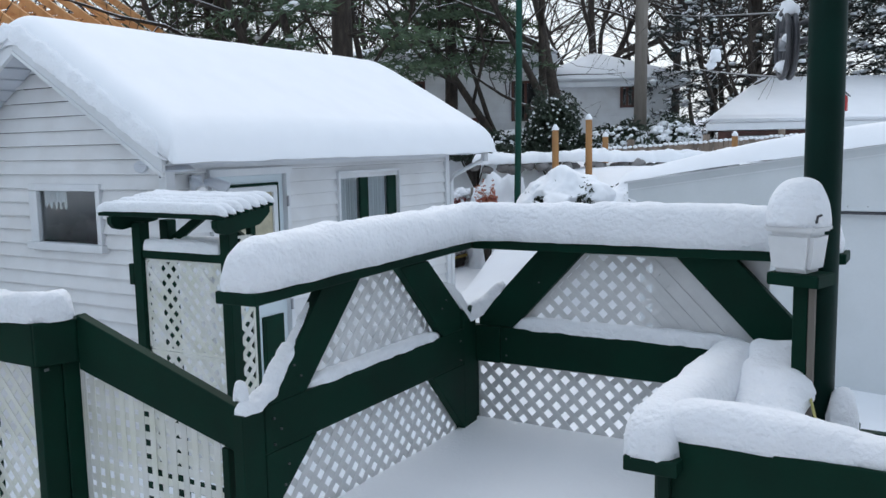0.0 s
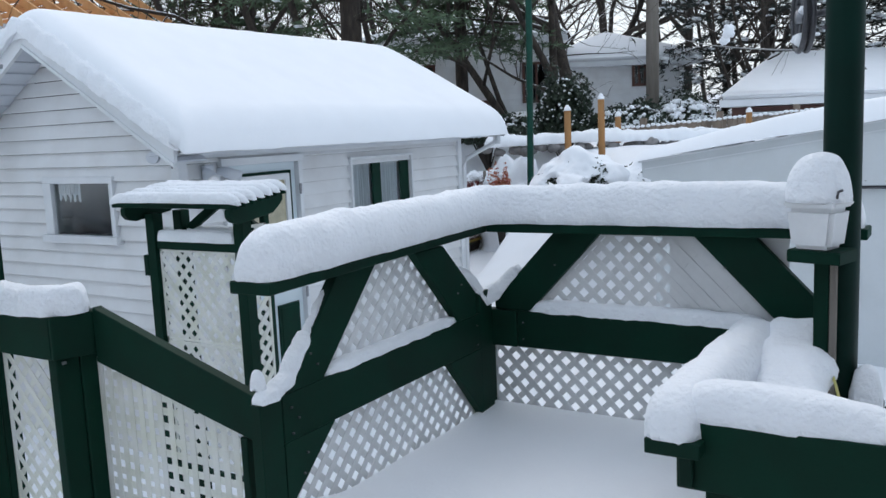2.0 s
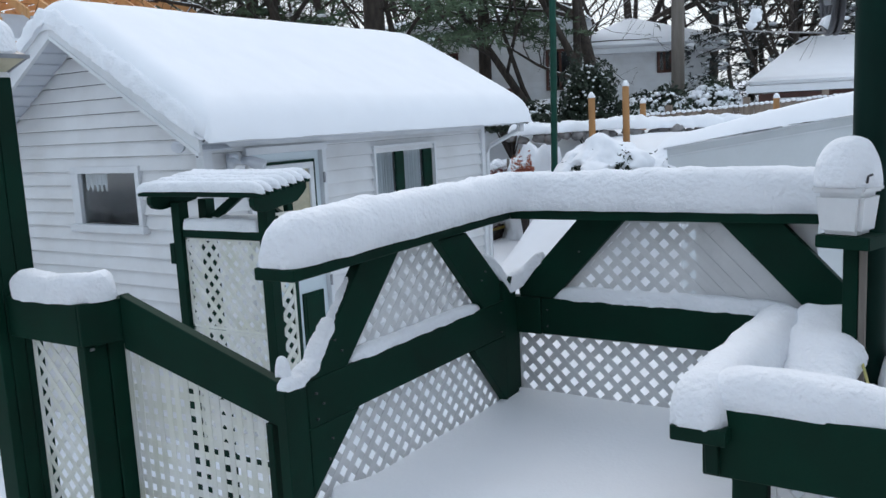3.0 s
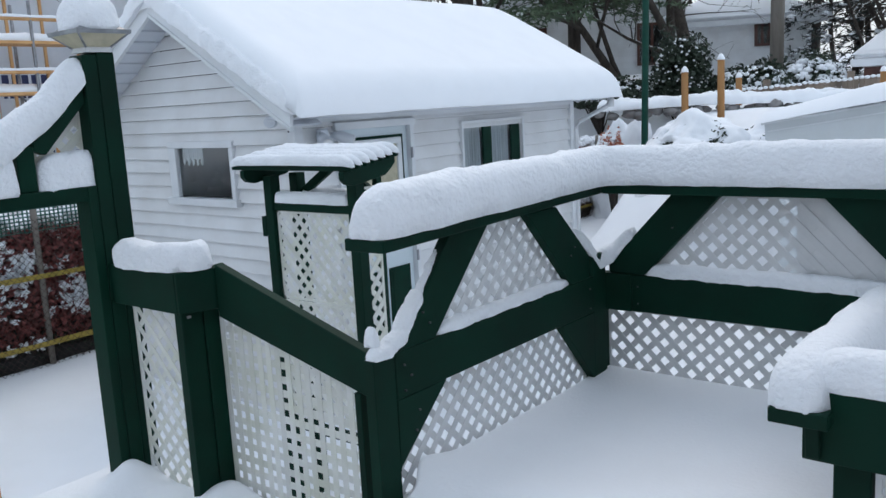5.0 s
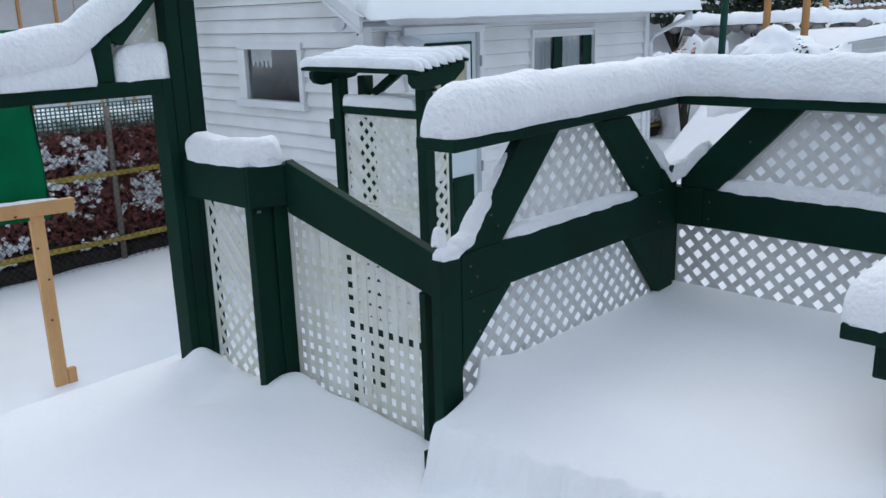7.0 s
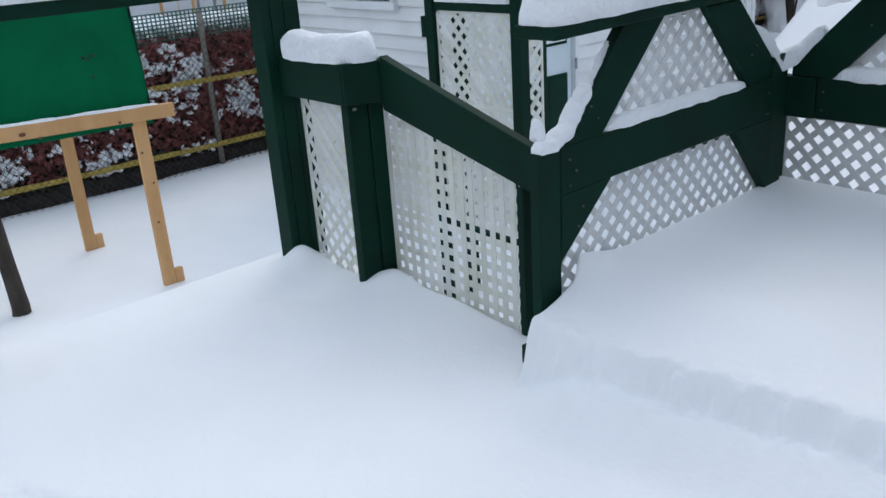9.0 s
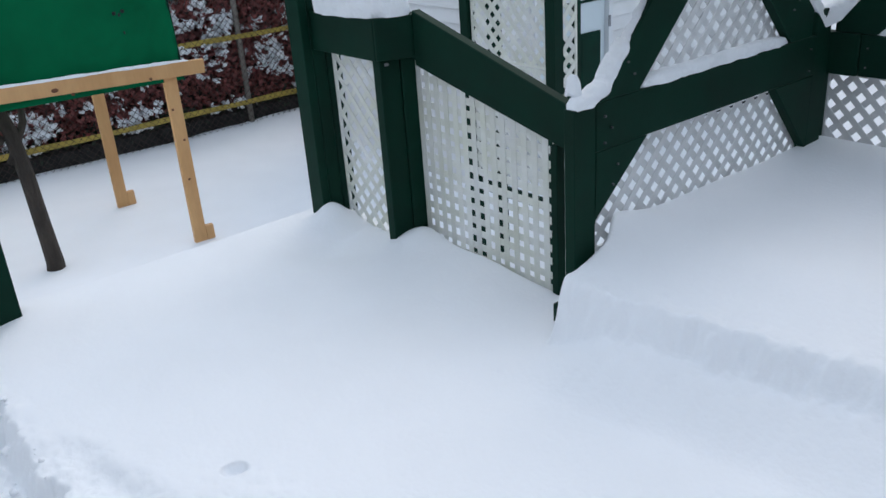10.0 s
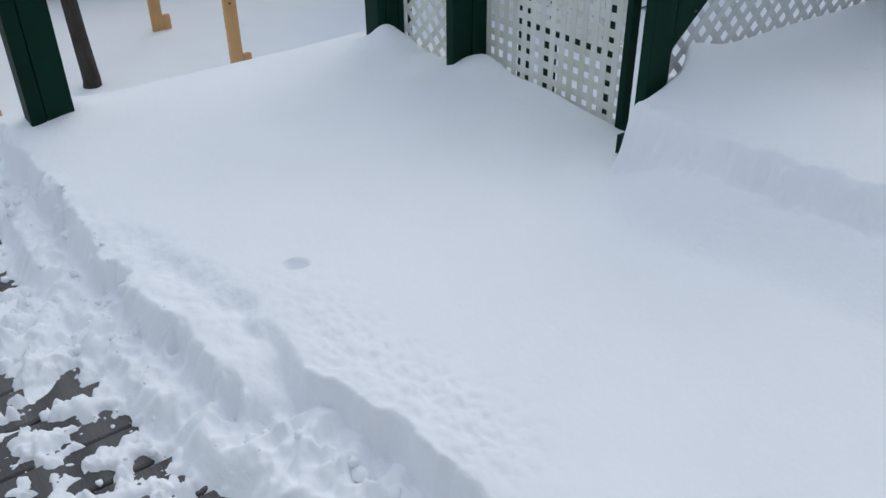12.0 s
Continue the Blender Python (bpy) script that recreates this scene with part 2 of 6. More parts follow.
def snow_cap(label, pts, width, height, seed=0, material=None, parent=None, name="snow_cap", **kw):
    v, f_ = loaf_mesh(pts, width, height, seed, **kw)
    ob = from_lists(name, v, f_, material or SNOW_CLUMP, parent)
    if not parent:
        tagged(ob, label, "snow")
    elif label:
        ob["label"] = label
    return ob


def clip(poly, a, b, c):
    """The part of a convex outline with a*u + b*v <= c."""
    out = []
    for i, p in enumerate(poly):
        q = poly[(i + 1) % len(poly)]
        dp, dq = a * p[0] + b * p[1] - c, a * q[0] + b * q[1] - c
        if dp <= 0:
            out.append(p)
        if dp * dq < 0:
            k = dp / (dp - dq)
            out.append((p[0] + k * (q[0] - p[0]), p[1] + k * (q[1] - p[1])))
    return out


def inset_frame(outline, w):
    """The strips of trim along the edges of an outline, as quads."""
    n = len(outline)
    cx, cy = sum(p[0] for p in outline) / n, sum(p[1] for p in outline) / n
    quads = []
    for i in range(n):
        p, q = outline[i], outline[(i + 1) % n]
        ex, ey = q[0] - p[0], q[1] - p[1]
        ln = math.hypot(ex, ey)
        nx, ny = -ey / ln, ex / ln
        if nx * (cx - p[0]) + ny * (cy - p[1]) < 0:
            nx, ny = -nx, -ny
        quads.append([p, q, (q[0] + nx * w, q[1] + ny * w), (p[0] + nx * w, p[1] + ny * w)])
    return quads


def lattice(outline, axis, at, parent, material, pitch=0.053, slat=0.027, angle=45.0, trim=0.014, label="", thick=0.006, toward=1, shift=0.0, jitter=0.0):
    """A lattice panel of two crossed layers of slats, each slat a piece of its own, cut to a convex outline across axis."""
    bm = bmesh.new()
    for quad in inset_frame(outline, trim):
        b2 = prism(quad, 3 * thick, axis, at - 0.5 * thick, 0)
        me = bpy.data.meshes.new("tmp")
        b2.to_mesh(me)
        b2.free()
        bm.from_mesh(me)
        bpy.data.meshes.remove(me)
    panel = part("lattice_panel", bm, material, parent, label)
    us, vs = [p[0] for p in outline], [p[1] for p in outline]
    cu, cv = (min(us) + max(us)) / 2, (min(vs) + max(vs)) / 2
    reach = math.hypot(max(us) - min(us), max(vs) - min(vs))
    for layer, ang in ((0, angle), (1, angle + 90)):
        a, b = math.cos(radians(ang)), math.sin(radians(ang))
        k = int(reach / pitch / 2) + 2
        for i in range(-k, k + 1):
            mid = a * cu + b * cv + i * pitch + shift + (random.uniform(-jitter, jitter) if jitter else 0)
            cut = clip(clip(outline, a, b, mid + slat / 2), -a, -b, -(mid - slat / 2))
            if len(cut) < 3:
                continue
            d = at + thick * (layer if toward > 0 else -layer)
            part("slat", prism(cut, thick * 0.98, axis, d, 0), material, panel)
    return panel


def smoothstep(a, b, x):
    t = min(1.0, max(0.0, (x - a) / (b - a)))
    return t * t * (3 - 2 * t)


def fbm(x, y, s, seed=0.0, octaves=3):
    v, amp = 0.0, 1.0
    for k in range(octaves):
        v += amp * noise.noise((x * s + seed, y * s - seed, seed * 0.7))
        s, amp = s * 2.1, amp * 0.5
    return v
# ---- ground: one snow sheet, lower yard, bank behind, up to the horizon ----
YARD = -1.27


def ground_z(x, y):
    z = YARD
    late = 6.5 * smoothstep(-6.6, -8.2, x)
    rise = smoothstep(10.5 + late, 15.5 + 0.8 * late, y + 0.25 * (max(x, -7.0) + 6)) * smoothstep(-20, -12, x)
    z += 2.0 * rise
    z += 0.035 * max(0, y - 16) * smoothstep(-40, -8, x)
    z += 0.03 * max(0.0, -10 - x) + 0.6 * smoothstep(-10.5, -13, x)
    z += 0.05 * fbm(x, y, 0.35, 2.0) * smoothstep(2, 6, math.hypot(x + 3, y - 1)) + 0.015 * fbm(x, y, 1.7, 5.0)
    z += 0.95 * smoothstep(-5.4, -4.7, x) * math.exp(-((y - 11.9) ** 2) / 1.0)
    return min(z, 5.0) - 0.35 * math.exp(-((x + 1.2) ** 2 + (y - 1.2) ** 2) / 4.0)


def axis_steps(lo, hi, near_lo, near_hi, fine):
    out, d, v = [], fine, near_lo
    while v > lo:
        d *= 1.16
        v -= d
        out.append(v)
    out = out[::-1]
    v = near_lo
    while v < near_hi:
        out.append(v)
        v += fine
    d = fine
    while v < hi:
        out.append(v)
        d *= 1.16
        v += d
    return out


gx, gy = axis_steps(-900, 900, -10, 1.5, 0.12), axis_steps(-900, 1500, -2, 16, 0.14)
gv = [(x, y, ground_z(x, y)) for y in gy for x in gx]
nx = len(gx)
gf = [(j * nx + i, j * nx + i + 1, (j + 1) * nx + i + 1, (j + 1) * nx + i) for j in range(len(gy) - 1) for i in range(nx - 1)]
tagged(from_lists("ground", gv, gf, SNOW), "smooth fresh snow over the garden and beyond", "ground", kind="structure")


# ---- deck: lower landing and the raised platform ----
LOW, HIGH = -0.48, -0.20
deck = thing("deck", "painted wooden deck with a landing and a raised platform", "deck", kind="structure")
part("fascia_board", box(-3.52, 0.9, 2.06, 2.10, -0.66, -0.49), GREEN, deck)
part("fascia_board", box(-3.56, -3.52, -1.5, 2.10, -0.66, -0.49), GREEN, deck)
part("riser_board", box(-1.99, 0.9, 1.86, 1.89, LOW, HIGH - 0.03), GREEN, deck)
part("rim_board", box(-1.99, 0.9, 3.36, 3.40, -0.40, -0.21), GREEN, deck)
part("rim_board", box(-2.03, -1.99, 2.12, 3.40, -0.40, -0.21), GREEN, deck)
for px, py in ((-3.4, 1.9), (-3.4, 0.5), (-1.95, 3.3), (-0.6, 3.3), (-1.95, 1.95), (-3.4, -1.3)):
    part("post", box(px - 0.045, px + 0.045, py - 0.045, py + 0.045, -1.6, -0.52), GREEN, deck)


# snow on the deck, shovelled away along one side
def curve(x, knots):
    for (x0, y0), (x1, y1) in zip(knots, knots[1:]):
        if x <= x1:
            return y0 + (y1 - y0) * smoothstep(x0, x1, x)
    return knots[-1][1]


def edge_low(x):
    y = curve(x, ((-3.6, 0.36), (-3.1, 0.38), (-2.7, 0.385), (-2.3, 0.40), (-2.0, 0.44), (-1.72, 0.47), (-1.55, 0.54), (-1.35, 0.60), (-0.5, 0.66), (1.0, 0.7)))
    return y + 0.03 * noise.noise((x * 5, 1.0, 0)) + 0.018 * noise.noise((x * 14, 4.0, 0))


def edge_high(x):
    y = curve(x, ((-3.6, 0.36), (-2.6, 0.44), (-2.3, 0.53), (-2.06, 0.585), (-1.79, 0.59), (-1.66, 0.57), (-1.55, 0.62), (-1.38, 0.65), (-0.5, 0.70), (1.0, 0.75)))
    return y + 0.02 * noise.noise((x * 5, 7.0, 0)) + 0.014 * noise.noise((x * 15, 3.0, 0))


def deck_snow(x, y):
    lowz = -0.292 + 0.012 * fbm(x, y, 0.9, 3.0) + 0.003 * fbm(x, y, 5, 1.0)
    # drifts heaped against the posts
    for cx, cy, h, r in ((-3.27, 1.85, 0.09, 0.085), (-2.80, 1.97, 0.06, 0.11), (-2.50, 2.02, 0.03, 0.25), (-3.35, 0.60, 0.03, 0.12)):
        lowz += h * math.exp(-((x - cx) ** 2 + (y - cy) ** 2) / r ** 2)
    lowz -= 0.05 * math.exp(-((x + 3.08) ** 2 + (y - 1.72) ** 2) / 0.02)
    highz = -0.005 + 0.012 * fbm(x, y, 1.1, 7.0) - 0.03 * math.exp(-((x + 1.4) ** 2 + (y - 2.6) ** 2) / 0.5)
    highz += 0.05 * math.exp(-((x + 1.93) ** 2) / 0.01) * math.exp(-((y - 2.05) ** 2) / 0.02)
    e = 1.775 + 0.13 * smoothstep(-1.85, -0.9, x) + 0.010 * noise.noise((x * 4.0, 9.0, 0)) + 0.010 * noise.noise((x * 11, 2.0, 0)) + 0.005 * noise.noise((x * 31, 5.0, 0))
    wob = 0.010 * noise.noise((x * 22, y * 22, 2)) + 0.007 * noise.noise((x * 55, y * 55, 6))
    below = smoothstep(e - 0.26, e, y)
    lip = smoothstep(e - 0.035, e + 0.022, y + wob)
    above = smoothstep(e, e + 0.40, y)
    k = 0.36 * lip + 0.22 * above
    highz += 0.022 * math.exp(-((y - e + 0.02) ** 2) / 0.006) * fbm(x, y, 17, 6.0, 3)
    x0 = -1.975 + 0.06 * (1 - smoothstep(1.97, 2.10, y))
    up = smoothstep(x0, x0 + 0.04, x)
    z = lowz + (highz - lowz) * (k * up + 0.42 * below * smoothstep(x0 - 0.02, x0 + 0.30, x) + 0.42 * lip * up * (1 - smoothstep(x0 - 0.02, x0 + 0.30, x)))
    # the shovelled strip: a lumpy face, a second ledge with a hollow, and crumbs over the boards
    if y < 1.0:
        ey, eh = edge_low(x), edge_high(x)
        wob = 0.030 * noise.noise((x * 9, y * 9, z * 9)) + 0.016 * noise.noise((x * 24, y * 24, 3)) + 0.007 * noise.noise((x * 60, y * 60, 5))
        cover = 0.8 * fbm(x, y * 1.5, 6.5, 8.0, 3) + 1.5 * fbm(x, y, 20, 2.0, 4) + 0.42 - (0.36 + 0.24 * smoothstep(-2.0, -2.5, x)) * smoothstep(0.13, 0.40 - 0.12 * smoothstep(-2.0, -2.5, x), ey - y)
        crumbs = -0.492 + 0.035 * min(1.0, max(0.0, cover)) ** 0.6 * (1 + 0.6 * fbm(x, y, 13, 6.5, 3)) + 0.07 * max(0, fbm(x, y, 3.0, 4.0) - 0.15) + (0.008 * max(0.0, noise.noise((x * 75, y * 75, 2)) - 0.15))
        near = max(0.0, 1 - (ey - y) / 0.19)
        puff = 1 - abs(noise.noise((x * 8, y * 8, 11))) * 1.6
        puff2 = 1 - abs(noise.noise((x * 19, y * 19, 4))) * 1.7
        heap = -0.495 + 0.055 * smoothstep(0, 0.5, near) + (0.055 * puff * (0.5 + fbm(x, y, 3.5, 11.0, 2)) + 0.022 * puff2 + 0.007 * fbm(x, y, 48, 5.0, 2)) * min(1, near * 3)
        heap = max(crumbs, heap if near > 0 else -9)
        face = smoothstep(ey - 0.040, ey + 0.012, y + wob)
        deep = 0.035 + 0.185 * smoothstep(-1.86, -1.50, x)
        deep *= 0.85 + 0.4 * noise.noise((x * 3, 2.0, 8.0))
        sharp = 0.020 + 0.025 * smoothstep(-1.75, -2.2, x)
        ledge = deep * (1 - smoothstep(eh - sharp, eh + sharp, y + 0.7 * wob)) * smoothstep(-2.6, -2.35, x)
        inner = smoothstep(eh + 0.03, eh - 0.03, y) * smoothstep(ey - 0.05, ey + 0.05, y)
        lumps = (0.016 * fbm(x, y, 9, 6.0, 3) + (0.05 * (puff - 0.6) + 0.025 * (puff2 - 0.6)) * smoothstep(-1.8, -1.55, x)) * inner
        z = heap + (max(heap, z - ledge + lumps) - heap) * face
        z += (0.034 * fbm(x, y, 17, 9.0, 3) + 0.03 * (puff2 - 0.6)) * 4 * face * (1 - face)
        rough = math.exp(-((y - eh - 0.12) ** 2) / 0.012) * smoothstep(-2.2, -1.6, x) * smoothstep(-1.0, -1.3, x)
        z += 0.012 * rough * fbm(x, y, 26, 3.0, 2) + 0.004 * rough * noise.noise((x * 70, y * 70, 1))
        # a small dent left by a fallen clump
        ax, ay = (x + 2.03) * 0.93 - (y - 0.76) * 0.36, (x + 2.03) * 0.36 + (y - 0.76) * 0.93
        z -= 0.030 * (1 + 0.5 * noise.noise((x * 60, y * 60, 0))) * smoothstep(1.25, 0.75, math.hypot(ax / 0.022, ay / 0.030))
    # rounded outer edges
    out = min(x + 3.53, 0.9 - x)
    ytop = 2.05 if x < -1.985 else 3.37
    out = min(out, ytop - y)
    if out < 0.06:
        z = min(z, z - 0.10 * (1 - math.sqrt(max(0, 1 - (1 - max(out, 0) / 0.06) ** 2))))
    return z


def spaced(lo, hi, bands, fine, coarse):
    out, v = [], lo
    while v < hi:
        out.append(v)
        v += fine if any(a < v < b for a, b in bands) else coarse
    return out + [hi]


sx = spaced(-3.53, 0.90, [(-3.1, -1.0)], 0.0062, 0.0105)
sy = spaced(-1.5, 3.37, [(-0.12, 0.84), (1.74, 1.90)], 0.0052, 0.0115)
sv, sf, idx = [], [], {}
for j, y in enumerate(sy):
    for i, x in enumerate(sx):
        if y > 2.05 and x < -1.985:
            continue
        idx[i, j] = len(sv)
        sv.append((x, y, deck_snow(x, y)))
for (i, j), a in idx.items():
    if (i + 1, j) in idx and (i, j + 1) in idx and (i + 1, j + 1) in idx:
        sf.append((a, idx[i + 1, j], idx[i + 1, j + 1], idx[i, j + 1]))
# outer skirt
for (i, j), a in list(idx.items()):
    for di, dj, ei, ej in ((-1, 0, 0, 1), (0, 1, 1, 0), (1, 0, 0, 1)):
        b = idx.get((i + ei, j + ej))
        if b is not None and (i + di, j + dj) not in idx and (i + ei + di, j + ej + dj) not in idx:
            p, q = sv[a], sv[b]
            n0 = len(sv)
            sv += [(p[0], p[1], p[2] - 0.14), (q[0], q[1], q[2] - 0.14)]
            sf.append((a, b, n0 + 1, n0))
tagged(from_lists("deck_snow", sv, sf, SNOW), "undisturbed snow over the deck, shovelled away along one edge", "snow", kind="structure")


# ---- railings of the platform ----
def green(name, bm, parent, label=""):
    return part(name, bm, GREEN, parent, label)


railing = thing("deck_railing", "dark green wooden deck railing with white lattice infill under thick snow", "railing", "deck railings")
XA = -1.95          # outer face of the boards on this side
def rail_plank(outline, th):
    """A flat plank between plan corners that may differ a little in height."""
    n = len(outline)
    vs = [(x, y, z) for x, y, z in outline] + [(x, y, z + th) for x, y, z in outline]
    bm = raw(vs, [tuple(range(n))[::-1], tuple(range(n, 2 * n))] + [(i, (i + 1) % n, n + (i + 1) % n, n + i) for i in range(n)])
    bmesh.ops.recalc_face_normals(bm, faces=bm.faces[:])
    bmesh.ops.bevel(bm, geom=bm.edges[:], offset=0.003, segments=1, affect='EDGES')
    return bm


green("top_rail", rail_plank([(-1.985, 1.868, 0.724), (-1.838, 1.874, 0.724), (-1.884, 3.203, 0.737), (-2.000, 3.340, 0.737)], 0.036), railing)
green("mid_rail", box(-1.945, -1.905, 1.965, 3.17, 0.257, 0.404), railing)
green("brace", prism([(1.985, 0.41), (1.985, 0.4045), (2.157, 0.4045), (2.465, 0.722), (2.258, 0.722)], 0.04, "x", -1.945), railing)
green("brace", prism([(2.70, 0.722), (2.90, 0.722), (3.135, 0.50), (3.135, 0.4045), (3.0, 0.4045)], 0.04, "x", -1.945), railing)
green("brace", prism([(1.965, 0.2565), (2.205, 0.2565), (1.963, 0.04), (1.963, 0.03)], 0.04, "x", -1.945), railing)
green("brace", prism([(2.915, 0.2565), (3.168, 0.2565), (3.168, -0.03), (3.137, 0.005)], 0.04, "x", -1.945), railing)
green("post", box(-1.943, -1.902, 1.868, 1.960, -0.46, 0.403), railing)
green("post", box(-1.96, -1.908, 3.17, 3.274, -0.25, 0.49), railing)
lattice([(2.15, 0.40), (3.05, 0.40), (2.75, 0.718), (2.50, 0.718)], "x", -1.9555, railing, LATTICE, pitch=0.0535, slat=0.0235, thick=0.003)
lattice([(2.16, 0.262), (2.95, 0.262), (3.165, 0.01), (3.165, -0.09), (1.90, -0.09)], "x", -1.9555, railing, LATTICE, pitch=0.0535, slat=0.0235, thick=0.003)

railing2 = thing("deck_railing", "dark green deck railing along the platform with white lattice and snow", "railing", "deck railings")
green("top_rail", rail_plank([(-1.998, 3.342, 0.737), (-1.882, 3.205, 0.737), (-0.486, 3.262, 0.737), (-0.486, 3.395, 0.737)], 0.036), railing2)
green("mid_rail", box(-1.797, -0.66, 3.287, 3.327, 0.245, 0.398), railing2)
green("post", prism([(-1.96, -0.25), (-1.926, -0.25), (-1.926, 0.244), (-1.799, 0.244), (-1.799, 0.398), (-1.96, 0.398)], 0.05, "y", 3.279), railing2)
green("brace", prism([(-1.90, 0.4), (-1.742, 0.4), (-1.428, 0.734), (-1.622, 0.734), (-1.90, 0.437)], 0.04, "y", 3.289), railing2)
green("brace", prism([(-1.066, 0.734), (-0.848, 0.734), (-0.63, 0.51), (-0.63, 0.39), (-0.737, 0.3995)], 0.04, "y", 3.289), railing2)
lattice([(-1.76, 0.39), (-0.74, 0.39), (-1.08, 0.732), (-1.43, 0.732)], "y", 3.335, railing2, LATTICE, pitch=0.054, slat=0.0245, thick=0.003)
part("backing_panel", box(-1.167, -0.74, 3.3415, 3.346, 0.36, 0.73, 0), LATTICE, railing2, "plain white panel behind the lattice")
lattice([(-1.935, -0.09), (-0.66, -0.09), (-0.66, 0.243), (-1.935, 0.243)], "y", 3.335, railing2, LATTICE, pitch=0.054, slat=0.0245, thick=0.003)

snow_cap("thick rounded cushion of snow along the top rail", [(-1.912, 1.868, 0.762), (-1.922, 2.5, 0.768), (-1.93, 3.03, 0.774), (-1.925, 3.12, 0.775), (-1.90, 3.20, 0.775), (-1.84, 3.255, 0.775), (-1.76, 3.278, 0.775), (-1.3, 3.30, 0.775), (-0.50, 3.326, 0.775)], 0.178, 0.150, 1, rough=0.009, ring=28, step=0.014, sag=0.03)
snow_cap("snow wedged on the corner posts", [(-1.948, 3.05, 0.575), (-1.948, 3.14, 0.51), (-1.945, 3.25, 0.425), (-1.89, 3.305, 0.45), (-1.79, 3.315, 0.555)], 0.085, 0.07, 2, rough=0.006, step=0.012)
snow_cap("thin snow along the mid rail", [(-1.932, 2.18, 0.402), (-1.932, 3.0, 0.402)], 0.05, 0.034, 3, rough=0.005, freq=20.0, square=0.5)
snow_cap("thin snow along the mid rail", [(-1.75, 3.315, 0.396), (-0.80, 3.315, 0.396)], 0.055, 0.052, 4, rough=0.005, freq=20.0, square=0.5)
snow_cap("lump of snow on the post and up the brace", [(-1.920, 1.872, 0.40), (-1.920, 1.94, 0.402), (-1.924, 2.0, 0.425), (-1.926, 2.05, 0.482), (-1.927, 2.11, 0.55)], 0.062, 0.036, 5, rough=0.009, step=0.007, freq=20.0, square=0.55)
snow_cap("thin snow clinging up the brace", [(-1.928, 2.06, 0.492), (-1.93, 2.14, 0.580), (-1.932, 2.22, 0.672)], 0.036, 0.013, 16, rough=0.007, step=0.007, freq=24.0, square=0.6)
snow_cap("small knob of snow on the post", [(-1.945, 1.895, 0.435), (-1.945, 1.93, 0.435)], 0.05, 0.06, 6, rough=0.004, step=0.008)

# ---- stepped side panel between the gate and the platform ----
side = thing("stair_side_panel", "dark green side rail with a sloping board and weathered white lattice", "railing", "deck railings")
green("post", box(-2.908, -2.862, 1.885, 1.975, -0.46, 0.43), side)
green("post", box(-2.90, -2.857, 1.978, 2.06, -0.46, 0.43), side)
green("top_board", box(-3.30, -2.872, 1.875, 1.915, 0.43, 0.582), side)
green("top_board", prism([(-2.87, 1.875), (-2.855, 1.875), (-2.803, 1.998), (-2.803, 2.045), (-2.87, 2.045)], 0.152, "z", 0.432), side)
green("sloping_board", prism([(-2.80, 0.403), (-2.80, 0.60), (-2.78, 0.592), (-2.045, 0.368), (-2.045, 0.222)], 0.04, "y", 2.0), side)
green("post", box(-2.128, -2.098, 2.0, 2.036, -0.46, 0.232), side)
lattice([(-2.856, -0.42), (-2.13, -0.42), (-2.13, 0.237), (-2.80, 0.41), (-2.856, 0.41)], "y", 2.042, side, LATTICE_OLD, pitch=0.050, slat=0.0265, angle=0.0, jitter=0.003, thick=0.002, label="square-patterned white lattice with green stains")
lattice([(-3.278, -0.42), (-2.912, -0.42), (-2.912, 0.43), (-3.278, 0.43)], "y", 1.945, side, LATTICE_OLD, pitch=0.056, slat=0.022, angle=45, thick=0.003)
snow_cap("slab of snow on the side rail", [(-3.255, 1.91, 0.582), (-3.0, 1.91, 0.582), (-2.89, 1.935, 0.582), (-2.825, 2.01, 0.588)], 0.115, 0.10, 7, rough=0.013, sag=0.1, square=0.58, end_len=0.045, step=0.012)

# ---- garden gate: two posts, a lintel and corner pieces with lattice ----
gate = thing("garden_gateway", "dark green wooden gateway with snow on its lintel", "gateway")
green("post", box(-3.40, -3.30, 1.83, 1.868, -0.46, 0.888), gate)
green("post", box(-3.395, -3.30, 1.87, 1.928, -0.46, 1.375), gate)
green("post", box(-3.40, -3.30, 1.93, 2.0, -0.46, 1.385), gate)
green("post", box(-3.40, -3.30, 0.45, 0.50, -0.46, 1.375), gate)
green("post", box(-3.395, -3.30, 0.502, 0.595, -0.46, 0.87), gate)
green("lintel", box(-3.395, -3.305, 0.50, 1.925, 0.832, 0.8885), gate)
green("strut", box(-3.375, -3.32, 1.59, 1.655, 0.889, 1.052), gate)
green("strut", box(-3.375, -3.32, 0.79, 0.85, 0.889, 1.052), gate)
green("brace", prism([(1.656, 1.035), (1.656, 1.06), (1.905, 1.305), (1.905, 1.235), (1.70, 1.018)], 0.05, "x", -3.372), gate)
green("brace", prism([(0.79, 1.02), (0.79, 1.06), (0.54, 1.31), (0.54, 1.24)], 0.05, "x", -3.372), gate)
lattice([(1.66, 0.89), (1.88, 0.89), (1.88, 1.24), (1.66, 1.01)], "x", -3.385, gate, LATTICE_OLD, pitch=0.053, slat=0.030)
snow_cap("deep snow along the gateway and up its brace", [(-3.348, 0.60, 0.94), (-3.348, 1.3, 0.94), (-3.348, 1.50, 0.965), (-3.345, 1.61, 1.05), (-3.345, 1.70, 1.105), (-3.345, 1.885, 1.285)], 0.12, 0.13, 8, rough=0.011, sag=0.05)
snow_cap("snow drift on the gateway lintel", [(-3.35, 0.58, 0.889), (-3.35, 1.0, 0.889), (-3.35, 1.588, 0.889)], 0.118, 0.15, 9, rough=0.008, end_len=0.03)
